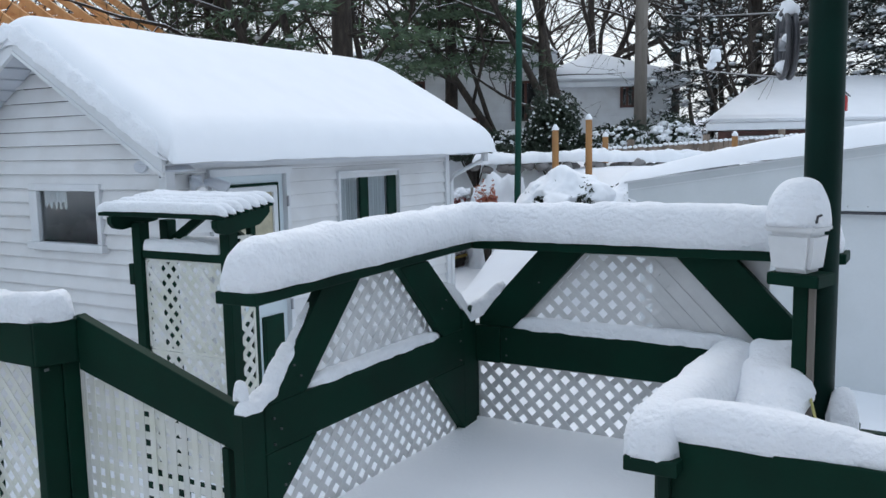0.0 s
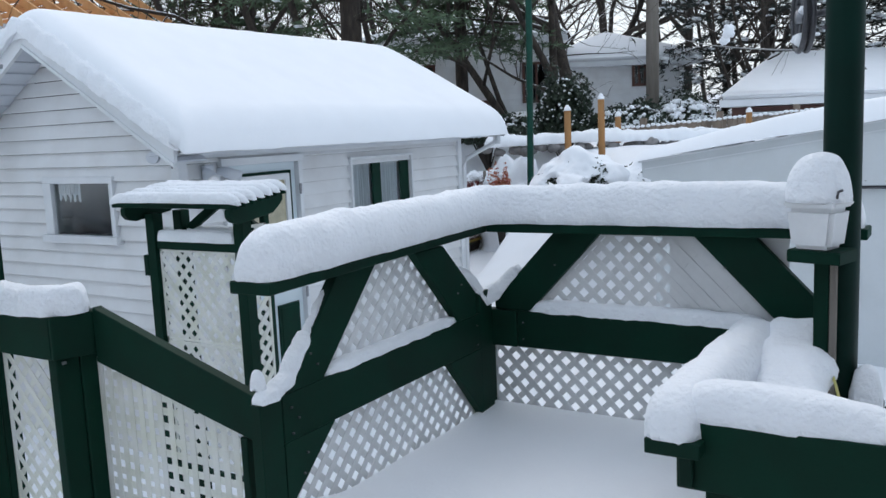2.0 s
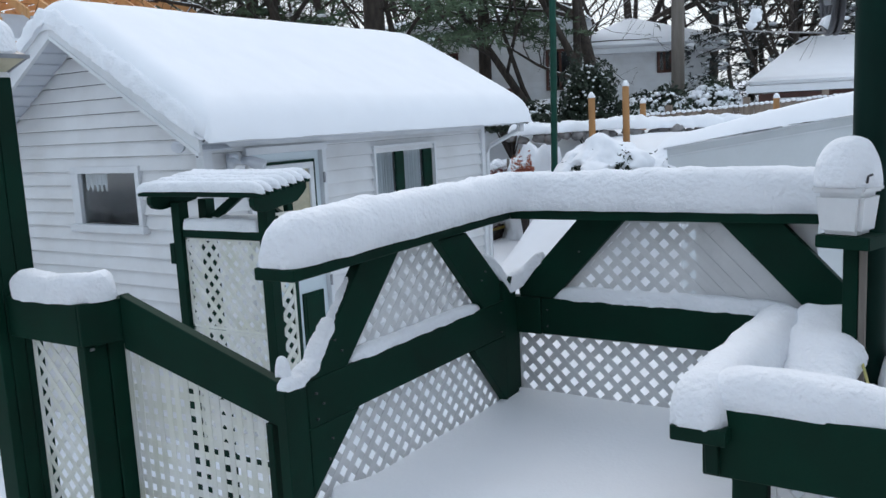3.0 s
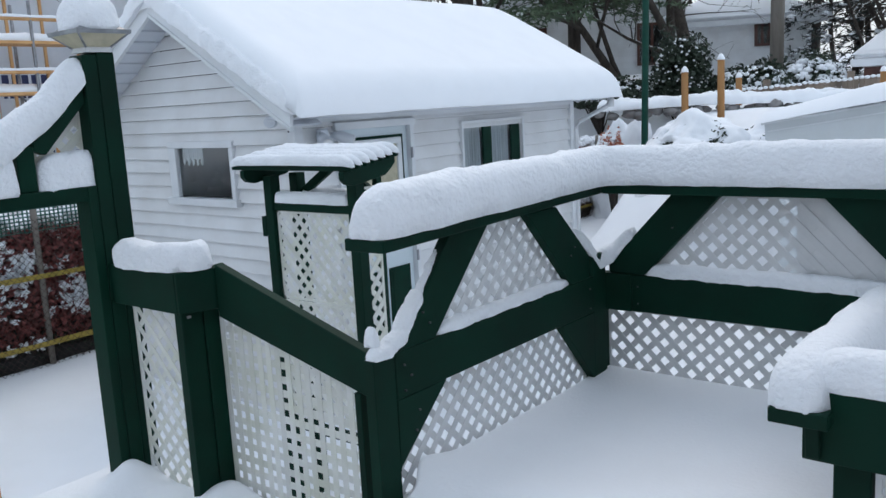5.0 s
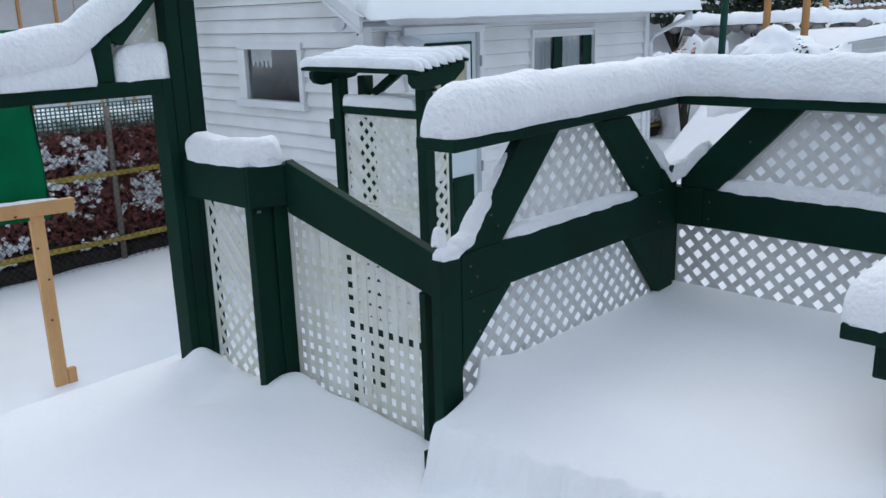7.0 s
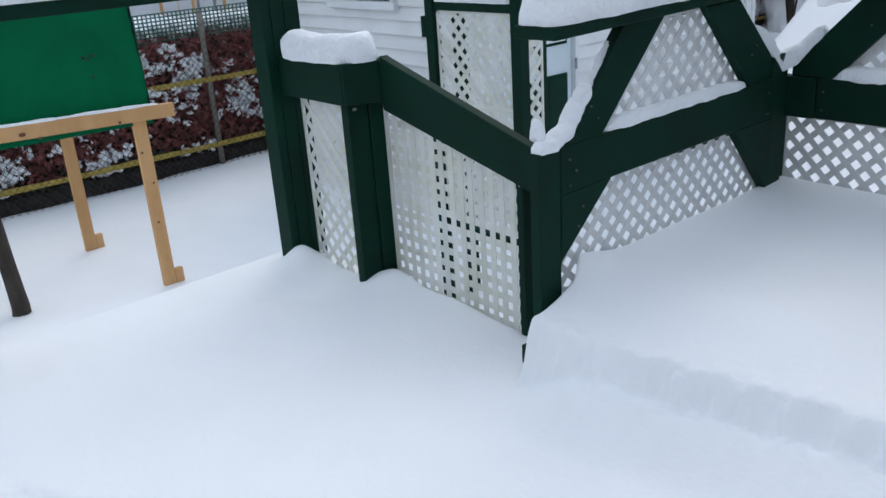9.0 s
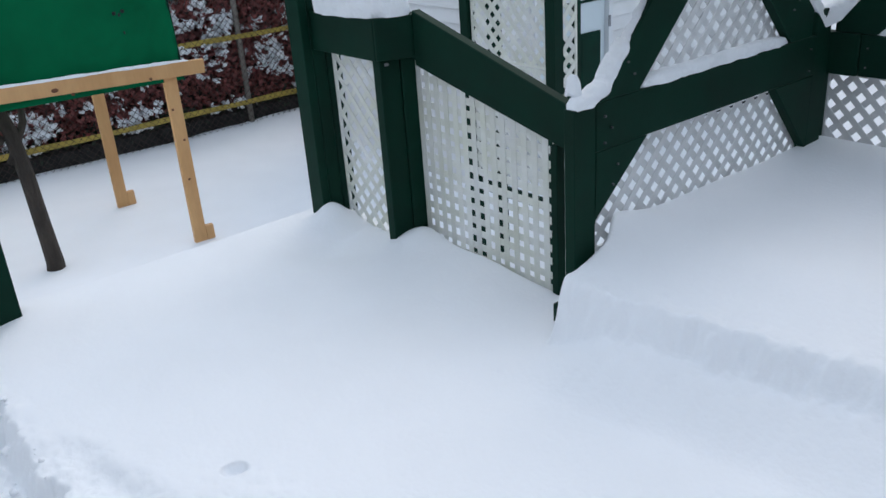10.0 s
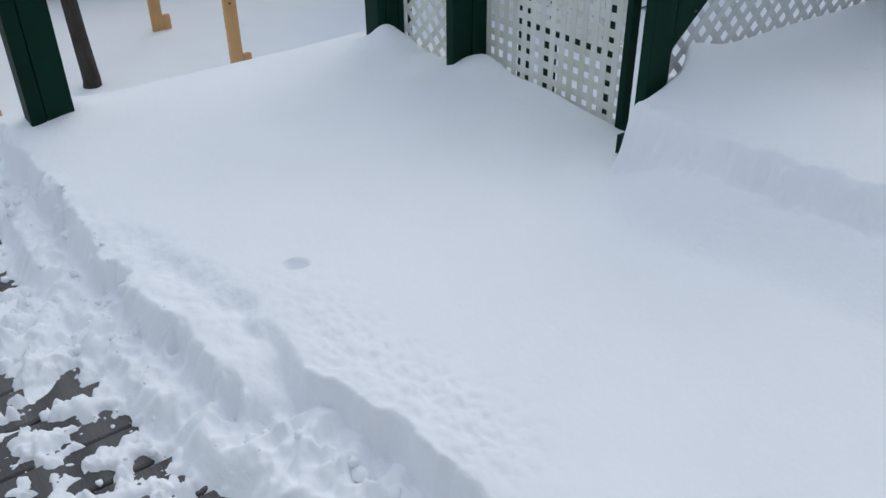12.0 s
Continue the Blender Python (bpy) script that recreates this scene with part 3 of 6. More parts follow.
snow_cap("wedge of snow on the gateway lintel", [(-3.35, 1.658, 0.889), (-3.35, 1.78, 0.889), (-3.35, 1.925, 0.889)], 0.085, 0.135, 10, rough=0.010, end_len=0.07, step=0.01)

lantern = thing("post_lantern", "four-sided post lantern with frosted panes and a snow cap", "lamp")
LX, LY = -3.35, 1.94
def frustum(x, y, a, b, z0, z1):
    vs = [(x + sx_ * a, y + sy_ * a, z0) for sx_, sy_ in ((-1, -1), (1, -1), (1, 1), (-1, 1))] + [(x + sx_ * b, y + sy_ * b, z1) for sx_, sy_ in ((-1, -1), (1, -1), (1, 1), (-1, 1))]
    return raw(vs, [(3, 2, 1, 0), (4, 5, 6, 7), (0, 1, 5, 4), (1, 2, 6, 5), (2, 3, 7, 6), (3, 0, 4, 7)])
part("base", frustum(LX, LY, 0.055, 0.045, 1.385, 1.405), WHITE_PLASTIC, lantern)
part("glass_body", frustum(LX, LY, 0.05, 0.10, 1.405, 1.45), LAMP_GLASS, lantern)
part("rim", frustum(LX, LY, 0.108, 0.11, 1.45, 1.465), STEEL, lantern)
part("roof", frustum(LX, LY, 0.10, 0.03, 1.465, 1.51), STEEL, lantern)
for sx_, sy_ in ((-1, -1), (1, -1), (1, 1), (-1, 1)):
    tube("corner_rib", [(LX + sx_ * 0.05, LY + sy_ * 0.05, 1.405), (LX + sx_ * 0.102, LY + sy_ * 0.102, 1.455)], 0.005, STEEL, lantern, 6)
def dome(name, c, r, h, seed, material=SNOW_CLUMP, rough=0.01, rings=14, seg=28, squash=1.0, parent=None):
    v, f_ = [], []
    for i in range(rings + 1):
        a = math.pi / 2 * i / rings
        for k in range(seg):
            b = 2 * math.pi * k / seg
            rr = r * math.cos(a) ** 0.75 if i < rings else 0.001
            p = Vector((c[0] + rr * math.cos(b), c[1] + rr * math.sin(b) * squash, c[2] + h * math.sin(a)))
            q = p * 11 + Vector((seed, seed * 2, 0))
            p += Vector((math.cos(b) * math.cos(a), math.sin(b) * math.cos(a), math.sin(a))) * rough * (noise.noise(q) + 0.5 * noise.noise(q * 2.5))
            v.append(p)
    for i in range(rings):
        for k in range(seg):
            a, b = i * seg + k, i * seg + (k + 1) % seg
            f_.append((a, b, b + seg, a + seg))
    f_.append(tuple(range(seg))[::-1])
    f_.append(tuple(rings * seg + k for k in range(seg)))
    return from_lists(name, v, f_, material, parent)
tagged(dome("snow_cap", (LX, LY, 1.465), 0.112, 0.15, 3), "tall cap of snow on the lantern", "snow")

# ---- far corner of the platform: low ledge, pole, mailbox-like white box ----
ledge = thing("ledge_rail", "low dark green rail with a ledge, under thick snow", "railing", "deck railings")
green("face_board", box(-0.84, 0.9, 2.30, 2.34, 0.195, 0.385), ledge)
green("end_board", box(-0.84, -0.80, 2.342, 2.385, 0.215, 0.385), ledge)
green("post", box(-0.775, -0.685, 2.342, 2.43, -0.25, 0.19), ledge)
green("bracket", prism([(2.27, 0.31), (2.30, 0.31), (2.30, 0.20), (2.285, 0.205)], 0.035, "x", -0.828), ledge)
green("ledge_board", box(-0.909, -0.765, 2.245, 2.298, 0.298, 0.339), ledge)
green("ledge_board", box(-0.905, -0.765, 2.39, 3.20, 0.30, 0.335), ledge)
green("ledge_board", box(-0.76, 0.9, 2.39, 2.53, 0.30, 0.335), ledge)
green("post", box(-0.90, -0.81, 3.08, 3.17, -0.25, 0.298), ledge)
lattice([(-0.68, -0.09), (0.2, -0.09), (0.2, 0.19), (-0.68, 0.19)], "y", 2.36, ledge, LATTICE)
snow_cap("long pillow of snow on the ledge", [(-0.85, 2.245, 0.337), (-0.845, 2.6, 0.337), (-0.83, 3.0, 0.34), (-0.815, 3.27, 0.345)], 0.165, 0.125, 11, rough=0.007, ring=26, step=0.014, sag=0.1)
snow_cap("pillow of snow on the low rail", [(-0.835, 2.36, 0.383), (-0.66, 2.372, 0.383), (-0.5, 2.378, 0.375), (-0.3, 2.385, 0.35)], 0.155, 0.098, 12, rough=0.007, ring=26, step=0.014, sag=0.02, end_len=0.10, square=0.8)
snow_cap("thin snow on the low rail", [(-0.80, 2.375, 0.383), (0.0, 2.385, 0.380), (0.85, 2.39, 0.378)], 0.14, 0.066, 15, rough=0.008, ring=24, step=0.016, sag=0.02)
snow_cap("sagging snow beside the ledge", [(-0.66, 2.44, 0.25), (-0.66, 2.62, 0.25), (-0.655, 2.82, 0.27), (-0.665, 2.97, 0.34), (-0.68, 3.22, 0.435)], 0.22, 0.095, 13, rough=0.024, freq=6.0, ring=26, step=0.016)

pole = thing("steel_pole", "tall dark green painted steel pole beside the deck", "pole")
tube("shaft", [(-0.551, 3.13, -1.5), (-0.551, 3.13, 1.5), (-0.551, 3.13, 4.6)], 0.057, GREEN_PIPE, pole, 28)
tube("bolt", [(-0.60, 3.085, 1.42), (-0.607, 3.078, 1.42)], 0.006, DARK_METAL, pole, 8)
stand = thing("box_stand", "narrow dark green post carrying a white box", "post")
green("post", box(-0.614, -0.570, 3.02, 3.06, -0.25, 0.70), stand)
part("grey_strip", box(-0.568, -0.549, 3.02, 3.06, -0.25, 0.70), POLE_WOOD, stand, "weathered grey strip of wood")
wbox = thing("white_box", "white plastic box with a flared rim, capped with snow", "box")
def tapered(x, y, ax, ay, bx, by, z0, z1, yaw=0.0, bev=0.006):
    c, s_ = math.cos(yaw), math.sin(yaw)
    vs = []
    for hx, hy, z in ((ax, ay, z0), (bx, by, z1)):
        vs += [(x + c * s * hx - s_ * t * hy, y + s_ * s * hx + c * t * hy, z) for s, t in ((-1, -1), (1, -1), (1, 1), (-1, 1))]
    bm = raw(vs, [(3, 2, 1, 0), (4, 5, 6, 7), (0, 1, 5, 4), (1, 2, 6, 5), (2, 3, 7, 6), (3, 0, 4, 7)])
    bmesh.ops.bevel(bm, geom=bm.edges[:], offset=bev, segments=2, affect='EDGES')
    return bm
BX, BY, BYAW = -0.603, 3.01, radians(-17)
green("shelf", tapered(BX + 0.012, BY, 0.083, 0.062, 0.083, 0.062, 0.702, 0.742, BYAW, 0.003), stand)
part("bin", tapered(BX, BY, 0.062, 0.056, 0.076, 0.064, 0.744, 0.872, BYAW, 0.014), WHITE_PLASTIC, wbox)
part("rim", tapered(BX, BY, 0.079, 0.067, 0.082, 0.070, 0.872, 0.893, BYAW), WHITE_PLASTIC, wbox)
tube("latch", [(BX + 0.062, BY - 0.075, 0.905), (BX + 0.066, BY - 0.082, 0.925), (BX + 0.078, BY - 0.078, 0.930)], 0.004, DARK_METAL, wbox, 6)
tagged(dome("snow_cap", (BX, BY, 0.890), 0.096, 0.15, 5, squash=0.86, rough=0.006), "domed snow cap on the white box", "snow")

# ---- deck boards, bare and wet where the snow was cleared ----
board_bm = box(0, 0.135, 0, 3.4, -0.03, 0, 0.004)
board_me = bpy.data.meshes.new("deck_board")
board_bm.to_mesh(board_me)
board_bm.free()
board_me.materials.append(DECK)
for i in range(31):
    ob = new("deck_board", board_me)
    ob.location = (-3.50 + i * 0.143, -1.5 + random.uniform(0, 0.01), LOW + random.uniform(-0.002, 0.002))
    ob.parent = deck

stub = thing("rail_stub", "short dark green rail end behind the pole with a snow lump", "railing", "deck railings")
green("board", box(-0.51, -0.415, 3.05, 3.16, -0.25, 0.235), stub)
green("board", box(-0.414, 0.9, 3.10, 3.14, 0.10, 0.22), stub)
snow_cap("lump of snow on the rail end", [(-0.515, 3.09, 0.235), (-0.415, 3.10, 0.235)], 0.11, 0.13, 14, rough=0.006)
tagged(tube("rope", [(-0.565, 3.01, 0.36), (-0.545, 2.97, 0.345), (-0.50, 2.80, 0.30), (-0.44, 2.66, 0.27), (-0.40, 2.60, 0.30)], 0.005, STRING, None, 6), "thin yellow rope hanging from the post", "rope")

# loose crumbs and clods of snow left by the shovel
v, f_ = [], []
rgc = np.random.default_rng(8)


def clod(v, f_, c, r, rg):
    n0, ph = len(v), rg.uniform(0, 90)
    for i in range(6):
        a = math.pi * i / 5 - math.pi / 2
        for k in range(8):
            b = 2 * math.pi * k / 8
            d = Vector((math.cos(a) * math.cos(b), math.cos(a) * math.sin(b), math.sin(a)))
            v.append(Vector(c) + d * r * (1 + 0.55 * noise.noise(d * 1.9 + Vector((ph, 0, 0)))) * (1 if abs(d.z) < 0.9 else 0.8))
    for i in range(5):
        for k in range(8):
            a, b = n0 + i * 8 + k, n0 + i * 8 + (k + 1) % 8
            f_.append((a, b, b + 8, a + 8))


for i in range(260):
    x = rgc.uniform(-3.4, -0.9)
    el = edge_low(x)
    y = el + 0.02 - abs(rgc.normal()) * 0.20
    r = 0.003 + 0.018 * rgc.uniform() ** 4
    clod(v, f_, (x, y, max(deck_snow(x, y), LOW) + r * 0.1), r, rgc)
tagged(from_lists("snow_crumbs", v, f_, SNOW), "loose crumbs and clods of shovelled snow", "snow", kind="stuff")

for y_, z_ in ((2.0, 0.36), (2.0, 0.28), (2.03, 0.32), (2.10, 0.50), (2.13, 0.46), (3.13, 0.36), (3.13, 0.28), (2.06, 0.20), (2.04, 0.14), (2.99, 0.52), (3.02, 0.55)):
    part("nail", box(-1.9055, -1.898 if abs(z_ - 0.32) < 0.08 else -1.899, y_ - 0.003, y_ + 0.003, z_ - 0.003, z_ + 0.003, 0), DARK_METAL, railing)
for x_, z_ in ((-1.77, 0.35), (-1.77, 0.28), (-0.9, 0.36), (-0.9, 0.28), (-1.62, 0.60), (-0.95, 0.62)):
    part("nail", box(x_ - 0.003, x_ + 0.003, 3.282, 3.292, z_ - 0.003, z_ + 0.003, 0), DARK_METAL, railing2)
part("screw", box(-2.862, -2.856, 1.905, 1.922, 0.41, 0.42, 0.001), STEEL, side)
# ---- unseen house walls behind and right of the camera, added to shade the deck ----
house = thing("house_wall", "plain unseen house wall added to shade the deck", "wall", kind="structure")
part("wall", box(-3.6, 1.4, -2.2, -1.75, -1.6, 3.0, 0), HOUSE, house)
part("wall", box(1.0, 1.4, -1.745, 3.4, -1.6, 3.0, 0), HOUSE, house)

# ---- the white garden shed ----
shed = thing("garden_shed", "small white clapboard shed with a deep snow roof", "shed")
SX0, SX1, SY0, SY1, EAVE, RIDGE = -7.56, -5.03, 4.40, 8.36, 1.10, 1.985
RX = -6.275
def roof_z(x):
    return RIDGE - (RIDGE - EAVE + 0.03) * abs(x - RX) / 1.54
def joined(*bms):
    out = bmesh.new()
    for b_ in bms:
        me = bpy.data.meshes.new("tmp")
        b_.to_mesh(me)
        b_.free()
        out.from_mesh(me)
        bpy.data.meshes.remove(me)
    return out
DOOR = (4.80, 5.695, YARD, 0.995)
WINB = (6.394, 7.35, 0.05, 0.925)
WINA = (-6.615, -5.745, 0.455, 0.90)
fx0, fx1, zb = SX1 - 0.10, SX1 - 0.02, YARD - 0.2
# Walls and floor are near-black: the dim shed inside is put into their colour.
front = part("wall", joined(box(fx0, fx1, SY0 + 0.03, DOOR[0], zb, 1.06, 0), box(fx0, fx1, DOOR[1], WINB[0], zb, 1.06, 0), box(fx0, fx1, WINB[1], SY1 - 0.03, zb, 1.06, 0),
                            box(fx0, fx1, WINB[0], WINB[1], zb, WINB[2], 0), box(fx0, fx1, WINB[0], WINB[1], WINB[3], 1.06, 0), box(fx0, fx1, DOOR[0], DOOR[1], DOOR[3], 1.06, 0)), SHADE_MARK_BLACK, shed)
gy_, gd = SY0 + 0.02, 0.08
def gz(x):
    return 1.1 + (RIDGE - 0.08 - 1.1) * (1 - abs(x - RX) / 1.3)
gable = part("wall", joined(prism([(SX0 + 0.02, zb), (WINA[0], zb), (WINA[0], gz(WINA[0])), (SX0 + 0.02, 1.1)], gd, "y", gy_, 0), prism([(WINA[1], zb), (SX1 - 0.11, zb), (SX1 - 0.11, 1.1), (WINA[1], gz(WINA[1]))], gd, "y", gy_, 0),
                            prism([(WINA[0], zb), (WINA[1], zb), (WINA[1], WINA[2]), (WINA[0], WINA[2])], gd, "y", gy_, 0), prism([(WINA[0], WINA[3]), (WINA[1], WINA[3]), (WINA[1], gz(WINA[1])), (RX, RIDGE - 0.08), (WINA[0], gz(WINA[0]))], gd, "y", gy_, 0)), SHADE_MARK_BLACK, shed)
part("wall", box(SX0, SX0 + 0.08, SY0 + 0.12, SY1, YARD - 0.2, 1.06, 0), SIDING, shed)
part("wall", box(SX0 + 0.09, SX1 - 0.11, SY1 - 0.08, SY1, YARD - 0.2, 1.4, 0), SIDING, shed)
part("floor", box(SX0 + 0.09, SX1 - 0.11, SY0 + 0.11, SY1 - 0.09, YARD, YARD + 0.05, 0), SHADE_MARK_BLACK, shed)
COURSE = 0.113
def lap(u0, u1, z0, z1, axis, at, sign):
    """One clapboard: thick at its lower edge, thin above."""
    prof = [(0, z0 + 0.008), (0.029 * sign, z0 + 0.003), (0.031 * sign, z0 + 0.009), (0.003 * sign, z1), (0, z1)]
    vs = []
    for u in (u0, u1):
        for d, z in prof:
            vs.append((at + d, u, z) if axis == "x" else (u, at + d, z))
    bm = raw(vs, [(0, 1, 2, 3, 4), (9, 8, 7, 6, 5)] + [(i, 5 + i, 5 + (i + 1) % 5, (i + 1) % 5) for i in range(5)])
    bmesh.ops.recalc_face_normals(bm, faces=bm.faces[:])
    return bm
def spans(lo, hi, holes):
    out, a = [], lo
    for h0, h1 in sorted(holes):
        if h0 > a:
            out.append((a, h0))
        a = max(a, h1)
    if a < hi:
        out.append((a, hi))
    return out
z = YARD
while z < 1.05:
    z1 = min(z + COURSE, 1.06)
    holes = [(w[0], w[1]) for w in (DOOR, WINB) if z + 0.05 > w[2] and z + 0.05 < w[3]]
    for a, b in spans(SY0 + 0.06, SY1 - 0.06, holes):
        part("clapboard", lap(a, b, z, z1, "x", SX1 - 0.02, 1), SIDING, front)
    z += COURSE
z = YARD
while z < RIDGE - 0.15:
    z1 = z + COURSE
    half = 1.3 if z1 < 1.12 else max(0.05, (RIDGE - 0.06 - z) / 0.59)
    half = min(half, 1.3)
    lo, hi = max(SX0 + 0.06, RX - half), min(SX1 - 0.06, RX + half)
    holes = [(WINA[0], WINA[1])] if z + 0.05 > WINA[2] and z + 0.05 < WINA[3] else []
    for a, b in spans(lo, hi, holes):
        part("clapboard", lap(a, b, z, z1, "y", SY0 + 0.02, -1), SIDING, gable)
    z += COURSE
part("corner_trim", box(SX1 - 0.058, SX1 + 0.026, SY0 - 0.026, SY0 + 0.058, YARD, 1.06), TRIM, shed)
part("corner_trim", box(SX1 - 0.058, SX1 + 0.026, SY1 - 0.058, SY1 + 0.012, YARD, 1.06), TRIM, shed)
# roof: deck, fascias, soffits, gutter
RY0, RY1 = 4.14, 8.70
for s, name in ((1, "roof_slope"), (-1, "roof_slope")):
    xe = RX + s * 1.54
    part("roof", prism([(RX, RIDGE + 0.02), (xe, roof_z(xe) + 0.02), (xe, roof_z(xe) + 0.06), (RX, RIDGE + 0.07)], RY1 - RY0, "y", RY0, 0), TRIM, shed)
    part("rake_board", prism([(RX, RIDGE - 0.07), (xe, roof_z(xe) - 0.07), (xe, roof_z(xe) + 0.05), (RX, RIDGE + 0.05)], 0.03, "y", RY0 - 0.032), TRIM, shed)
    part("rake_cap", prism([(RX, RIDGE - 0.085), (xe, roof_z(xe) - 0.085), (xe, roof_z(xe) - 0.055), (RX, RIDGE - 0.055)], 0.035, "y", RY0 - 0.045), TRIM, shed)
    sof = part("soffit", prism([(RX, RIDGE - 0.05), (xe, roof_z(xe) - 0.05), (xe, roof_z(xe) - 0.04), (RX, RIDGE - 0.04)], SY0 - RY0, "y", RY0, 0), SOFFIT, shed)
    for i in range(12):
        k = (i + 0.5) / 12
        x_ = RX + s * 1.54 * k
        part("rib", prism([(x_ - 0.006, roof_z(x_) - 0.062), (x_ + 0.006, roof_z(x_) - 0.062), (x_ + 0.006, roof_z(x_) - 0.05), (x_ - 0.006, roof_z(x_) - 0.05)], SY0 - RY0, "y", RY0, 0), SOFFIT, sof)
part("fascia", box(-4.78, -4.75, RY0, RY1, 1.07, 1.125), TRIM, shed)
part("soffit", box(SX1 + 0.005, -4.782, RY0 + 0.01, RY1, 1.062, 1.075), SOFFIT, shed)
part("frieze", box(SX1 - 0.015, SX1 + 0.022, SY0 + 0.06, SY1 - 0.06, 1.03, 1.062), TRIM, shed)
gut = part("gutter", prism([(-4.748, 1.075), (-4.72, 1.08), (-4.71, 1.115), (-4.716, 1.115), (-4.724, 1.088), (-4.748, 1.085)], RY1 - RY0 - 0.02, "y", RY0 + 0.02, 0.001), TRIM, shed)
tube("downspout", [(-4.73, 8.66, 1.08), (-4.75, 8.65, 0.99), (-4.97, 8.42, 0.84), (-4.995, 8.395, 0.76), (-4.995, 8.395, YARD)], 0.024, TRIM, shed, 8)
tube("downspout_elbow", [(-4.72, 8.68, 1.09), (-4.72, 8.68, 0.98)], 0.035, TRIM, shed, 8)
tube("hook", [(-4.98, 4.33, 1.02), (-4.975, 4.315, 0.985), (-4.99, 4.305, 0.975), (-5.0, 4.315, 0.985)], 0.005, DARK_METAL, shed, 6)
vent = part("vent", prism([(-5.28 + 0.07 * math.cos(a), 1.05 + 0.045 * math.sin(a)) for a in [2 * math.pi * i / 14 for i in range(14)]], 0.02, "y", SY0 - 0.02), SOFFIT, shed, "grey oval vent")
# gable window
win = part("window", joined(box(WINA[0], WINA[0] + 0.02, SY0 + 0.02, SY0 + 0.12, WINA[2], WINA[3], 0), box(WINA[1] - 0.02, WINA[1], SY0 + 0.02, SY0 + 0.12, WINA[2], WINA[3], 0)), TRIM, shed, "window with dark panes and a short white curtain")
for nm, b in (("frame", (WINA[0], WINA[1], WINA[3] - 0.035, WINA[3] + 0.02)), ("frame", (WINA[0], WINA[0] + 0.10, WINA[2], WINA[3] - 0.036)), ("frame", (WINA[1] - 0.05, WINA[1], WINA[2], WINA[3] - 0.036)), ("sill", (WINA[0] - 0.03, WINA[1] + 0.03, WINA[2] - 0.06, WINA[2]))):
    part(nm, box(b[0], b[1], SY0 - (0.055 if nm == "sill" else 0.030), SY0 + 0.02, b[2], b[3]), TRIM, win)
part("pane", box(WINA[0] + 0.10, WINA[1] - 0.05, SY0 + 0.006, SY0 + 0.010, WINA[2], WINA[3] - 0.03, 0), GLASS, win).visible_shadow = False
cv, cf = [], []
for i in range(40):
    x_ = WINA[0] + 0.12 + 0.28 * i / 39
    d = 0.006 * math.sin(i * 1.5)
    ln = 0.12 + 0.03 * math.sin(i * 0.7)
    cv += [(x_, SY0 + 0.035 + d * 0.5, WINA[3] - 0.035), (x_ - 0.01 * (i / 39), SY0 + 0.035 + d, WINA[3] - 0.035 - ln)]
    if i:
        cf.append((2 * i - 2, 2 * i, 2 * i + 1, 2 * i - 1))
from_lists("curtain", cv, cf, CURTAIN, win)
# front window, two green sashes
win = part("window", joined(box(SX1 - 0.12, SX1 - 0.03, WINB[0], WINB[0] + 0.02, WINB[2], WINB[3], 0), box(SX1 - 0.12, SX1 - 0.03, WINB[1] - 0.02, WINB[1], WINB[2], WINB[3], 0)), TRIM, shed, "green-framed sliding window with white curtains")
part("surround", box(SX1 - 0.015, SX1 + 0.034, WINB[0] - 0.03, WINB[1] + 0.03, WINB[3], WINB[3] + 0.025), TRIM, win)
for y_ in (WINB[0] - 0.03, WINB[1] + 0.005):
    part("surround", box(SX1 - 0.015, SX1 + 0.032, y_, y_ + 0.025, WINB[2] - 0.03, WINB[3] - 0.001), TRIM, win)
for y0, y1 in ((WINB[0] + 0.005, WINB[0] + 0.035), (6.735, 6.865), (WINB[1] - 0.15, WINB[1] - 0.005)):
    part("sash", box(SX1 - 0.03, SX1 - 0.002, y0, y1, WINB[2], WINB[3]), GREEN, win)
for y0, y1 in ((WINB[0] + 0.036, 6.734), (6.866, WINB[1] - 0.151)):
    part("sash", box(SX1 - 0.03, SX1 - 0.002, y0, y1, WINB[3] - 0.03, WINB[3]), GREEN, win)
    part("sash", box(SX1 - 0.03, SX1 - 0.002, y0, y1, WINB[2], WINB[2] + 0.04), GREEN, win)
    part("pane", box(SX1 - 0.022, SX1 - 0.018, y0, y1, WINB[2] + 0.04, WINB[3] - 0.03, 0), GLASS, win).visible_shadow = False
    cv, cf = [], []
    for i in range(60):
        y_ = y0 + (y1 - y0) * i / 59
        d = 0.008 * math.sin(i * 0.95) + 0.004 * math.sin(i * 2.3)
        cv += [(SX1 - 0.045 + d, y_, WINB[3]), (SX1 - 0.045 + d * 1.4, y_, WINB[2])]
        if i:
            cf.append((2 * i - 2, 2 * i, 2 * i + 1, 2 * i - 1))
    from_lists("curtain", cv, cf, CURTAIN, win)
# door
door = part("door", box(SX1 - 0.05, SX1 - 0.01, DOOR[0] + 0.05, DOOR[1] - 0.05, YARD + 0.05, DOOR[3] - 0.04), DOOR_PAINT, shed, "pale door with green mouldings and a glazed upper half")
part("door_frame", box(SX1 - 0.02, SX1 + 0.034, DOOR[0], DOOR[0] + 0.048, YARD, DOOR[3]), TRIM, door)
part("door_frame", box(SX1 - 0.02, SX1 + 0.034, DOOR[1] - 0.048, DOOR[1], YARD, DOOR[3]), TRIM, door)
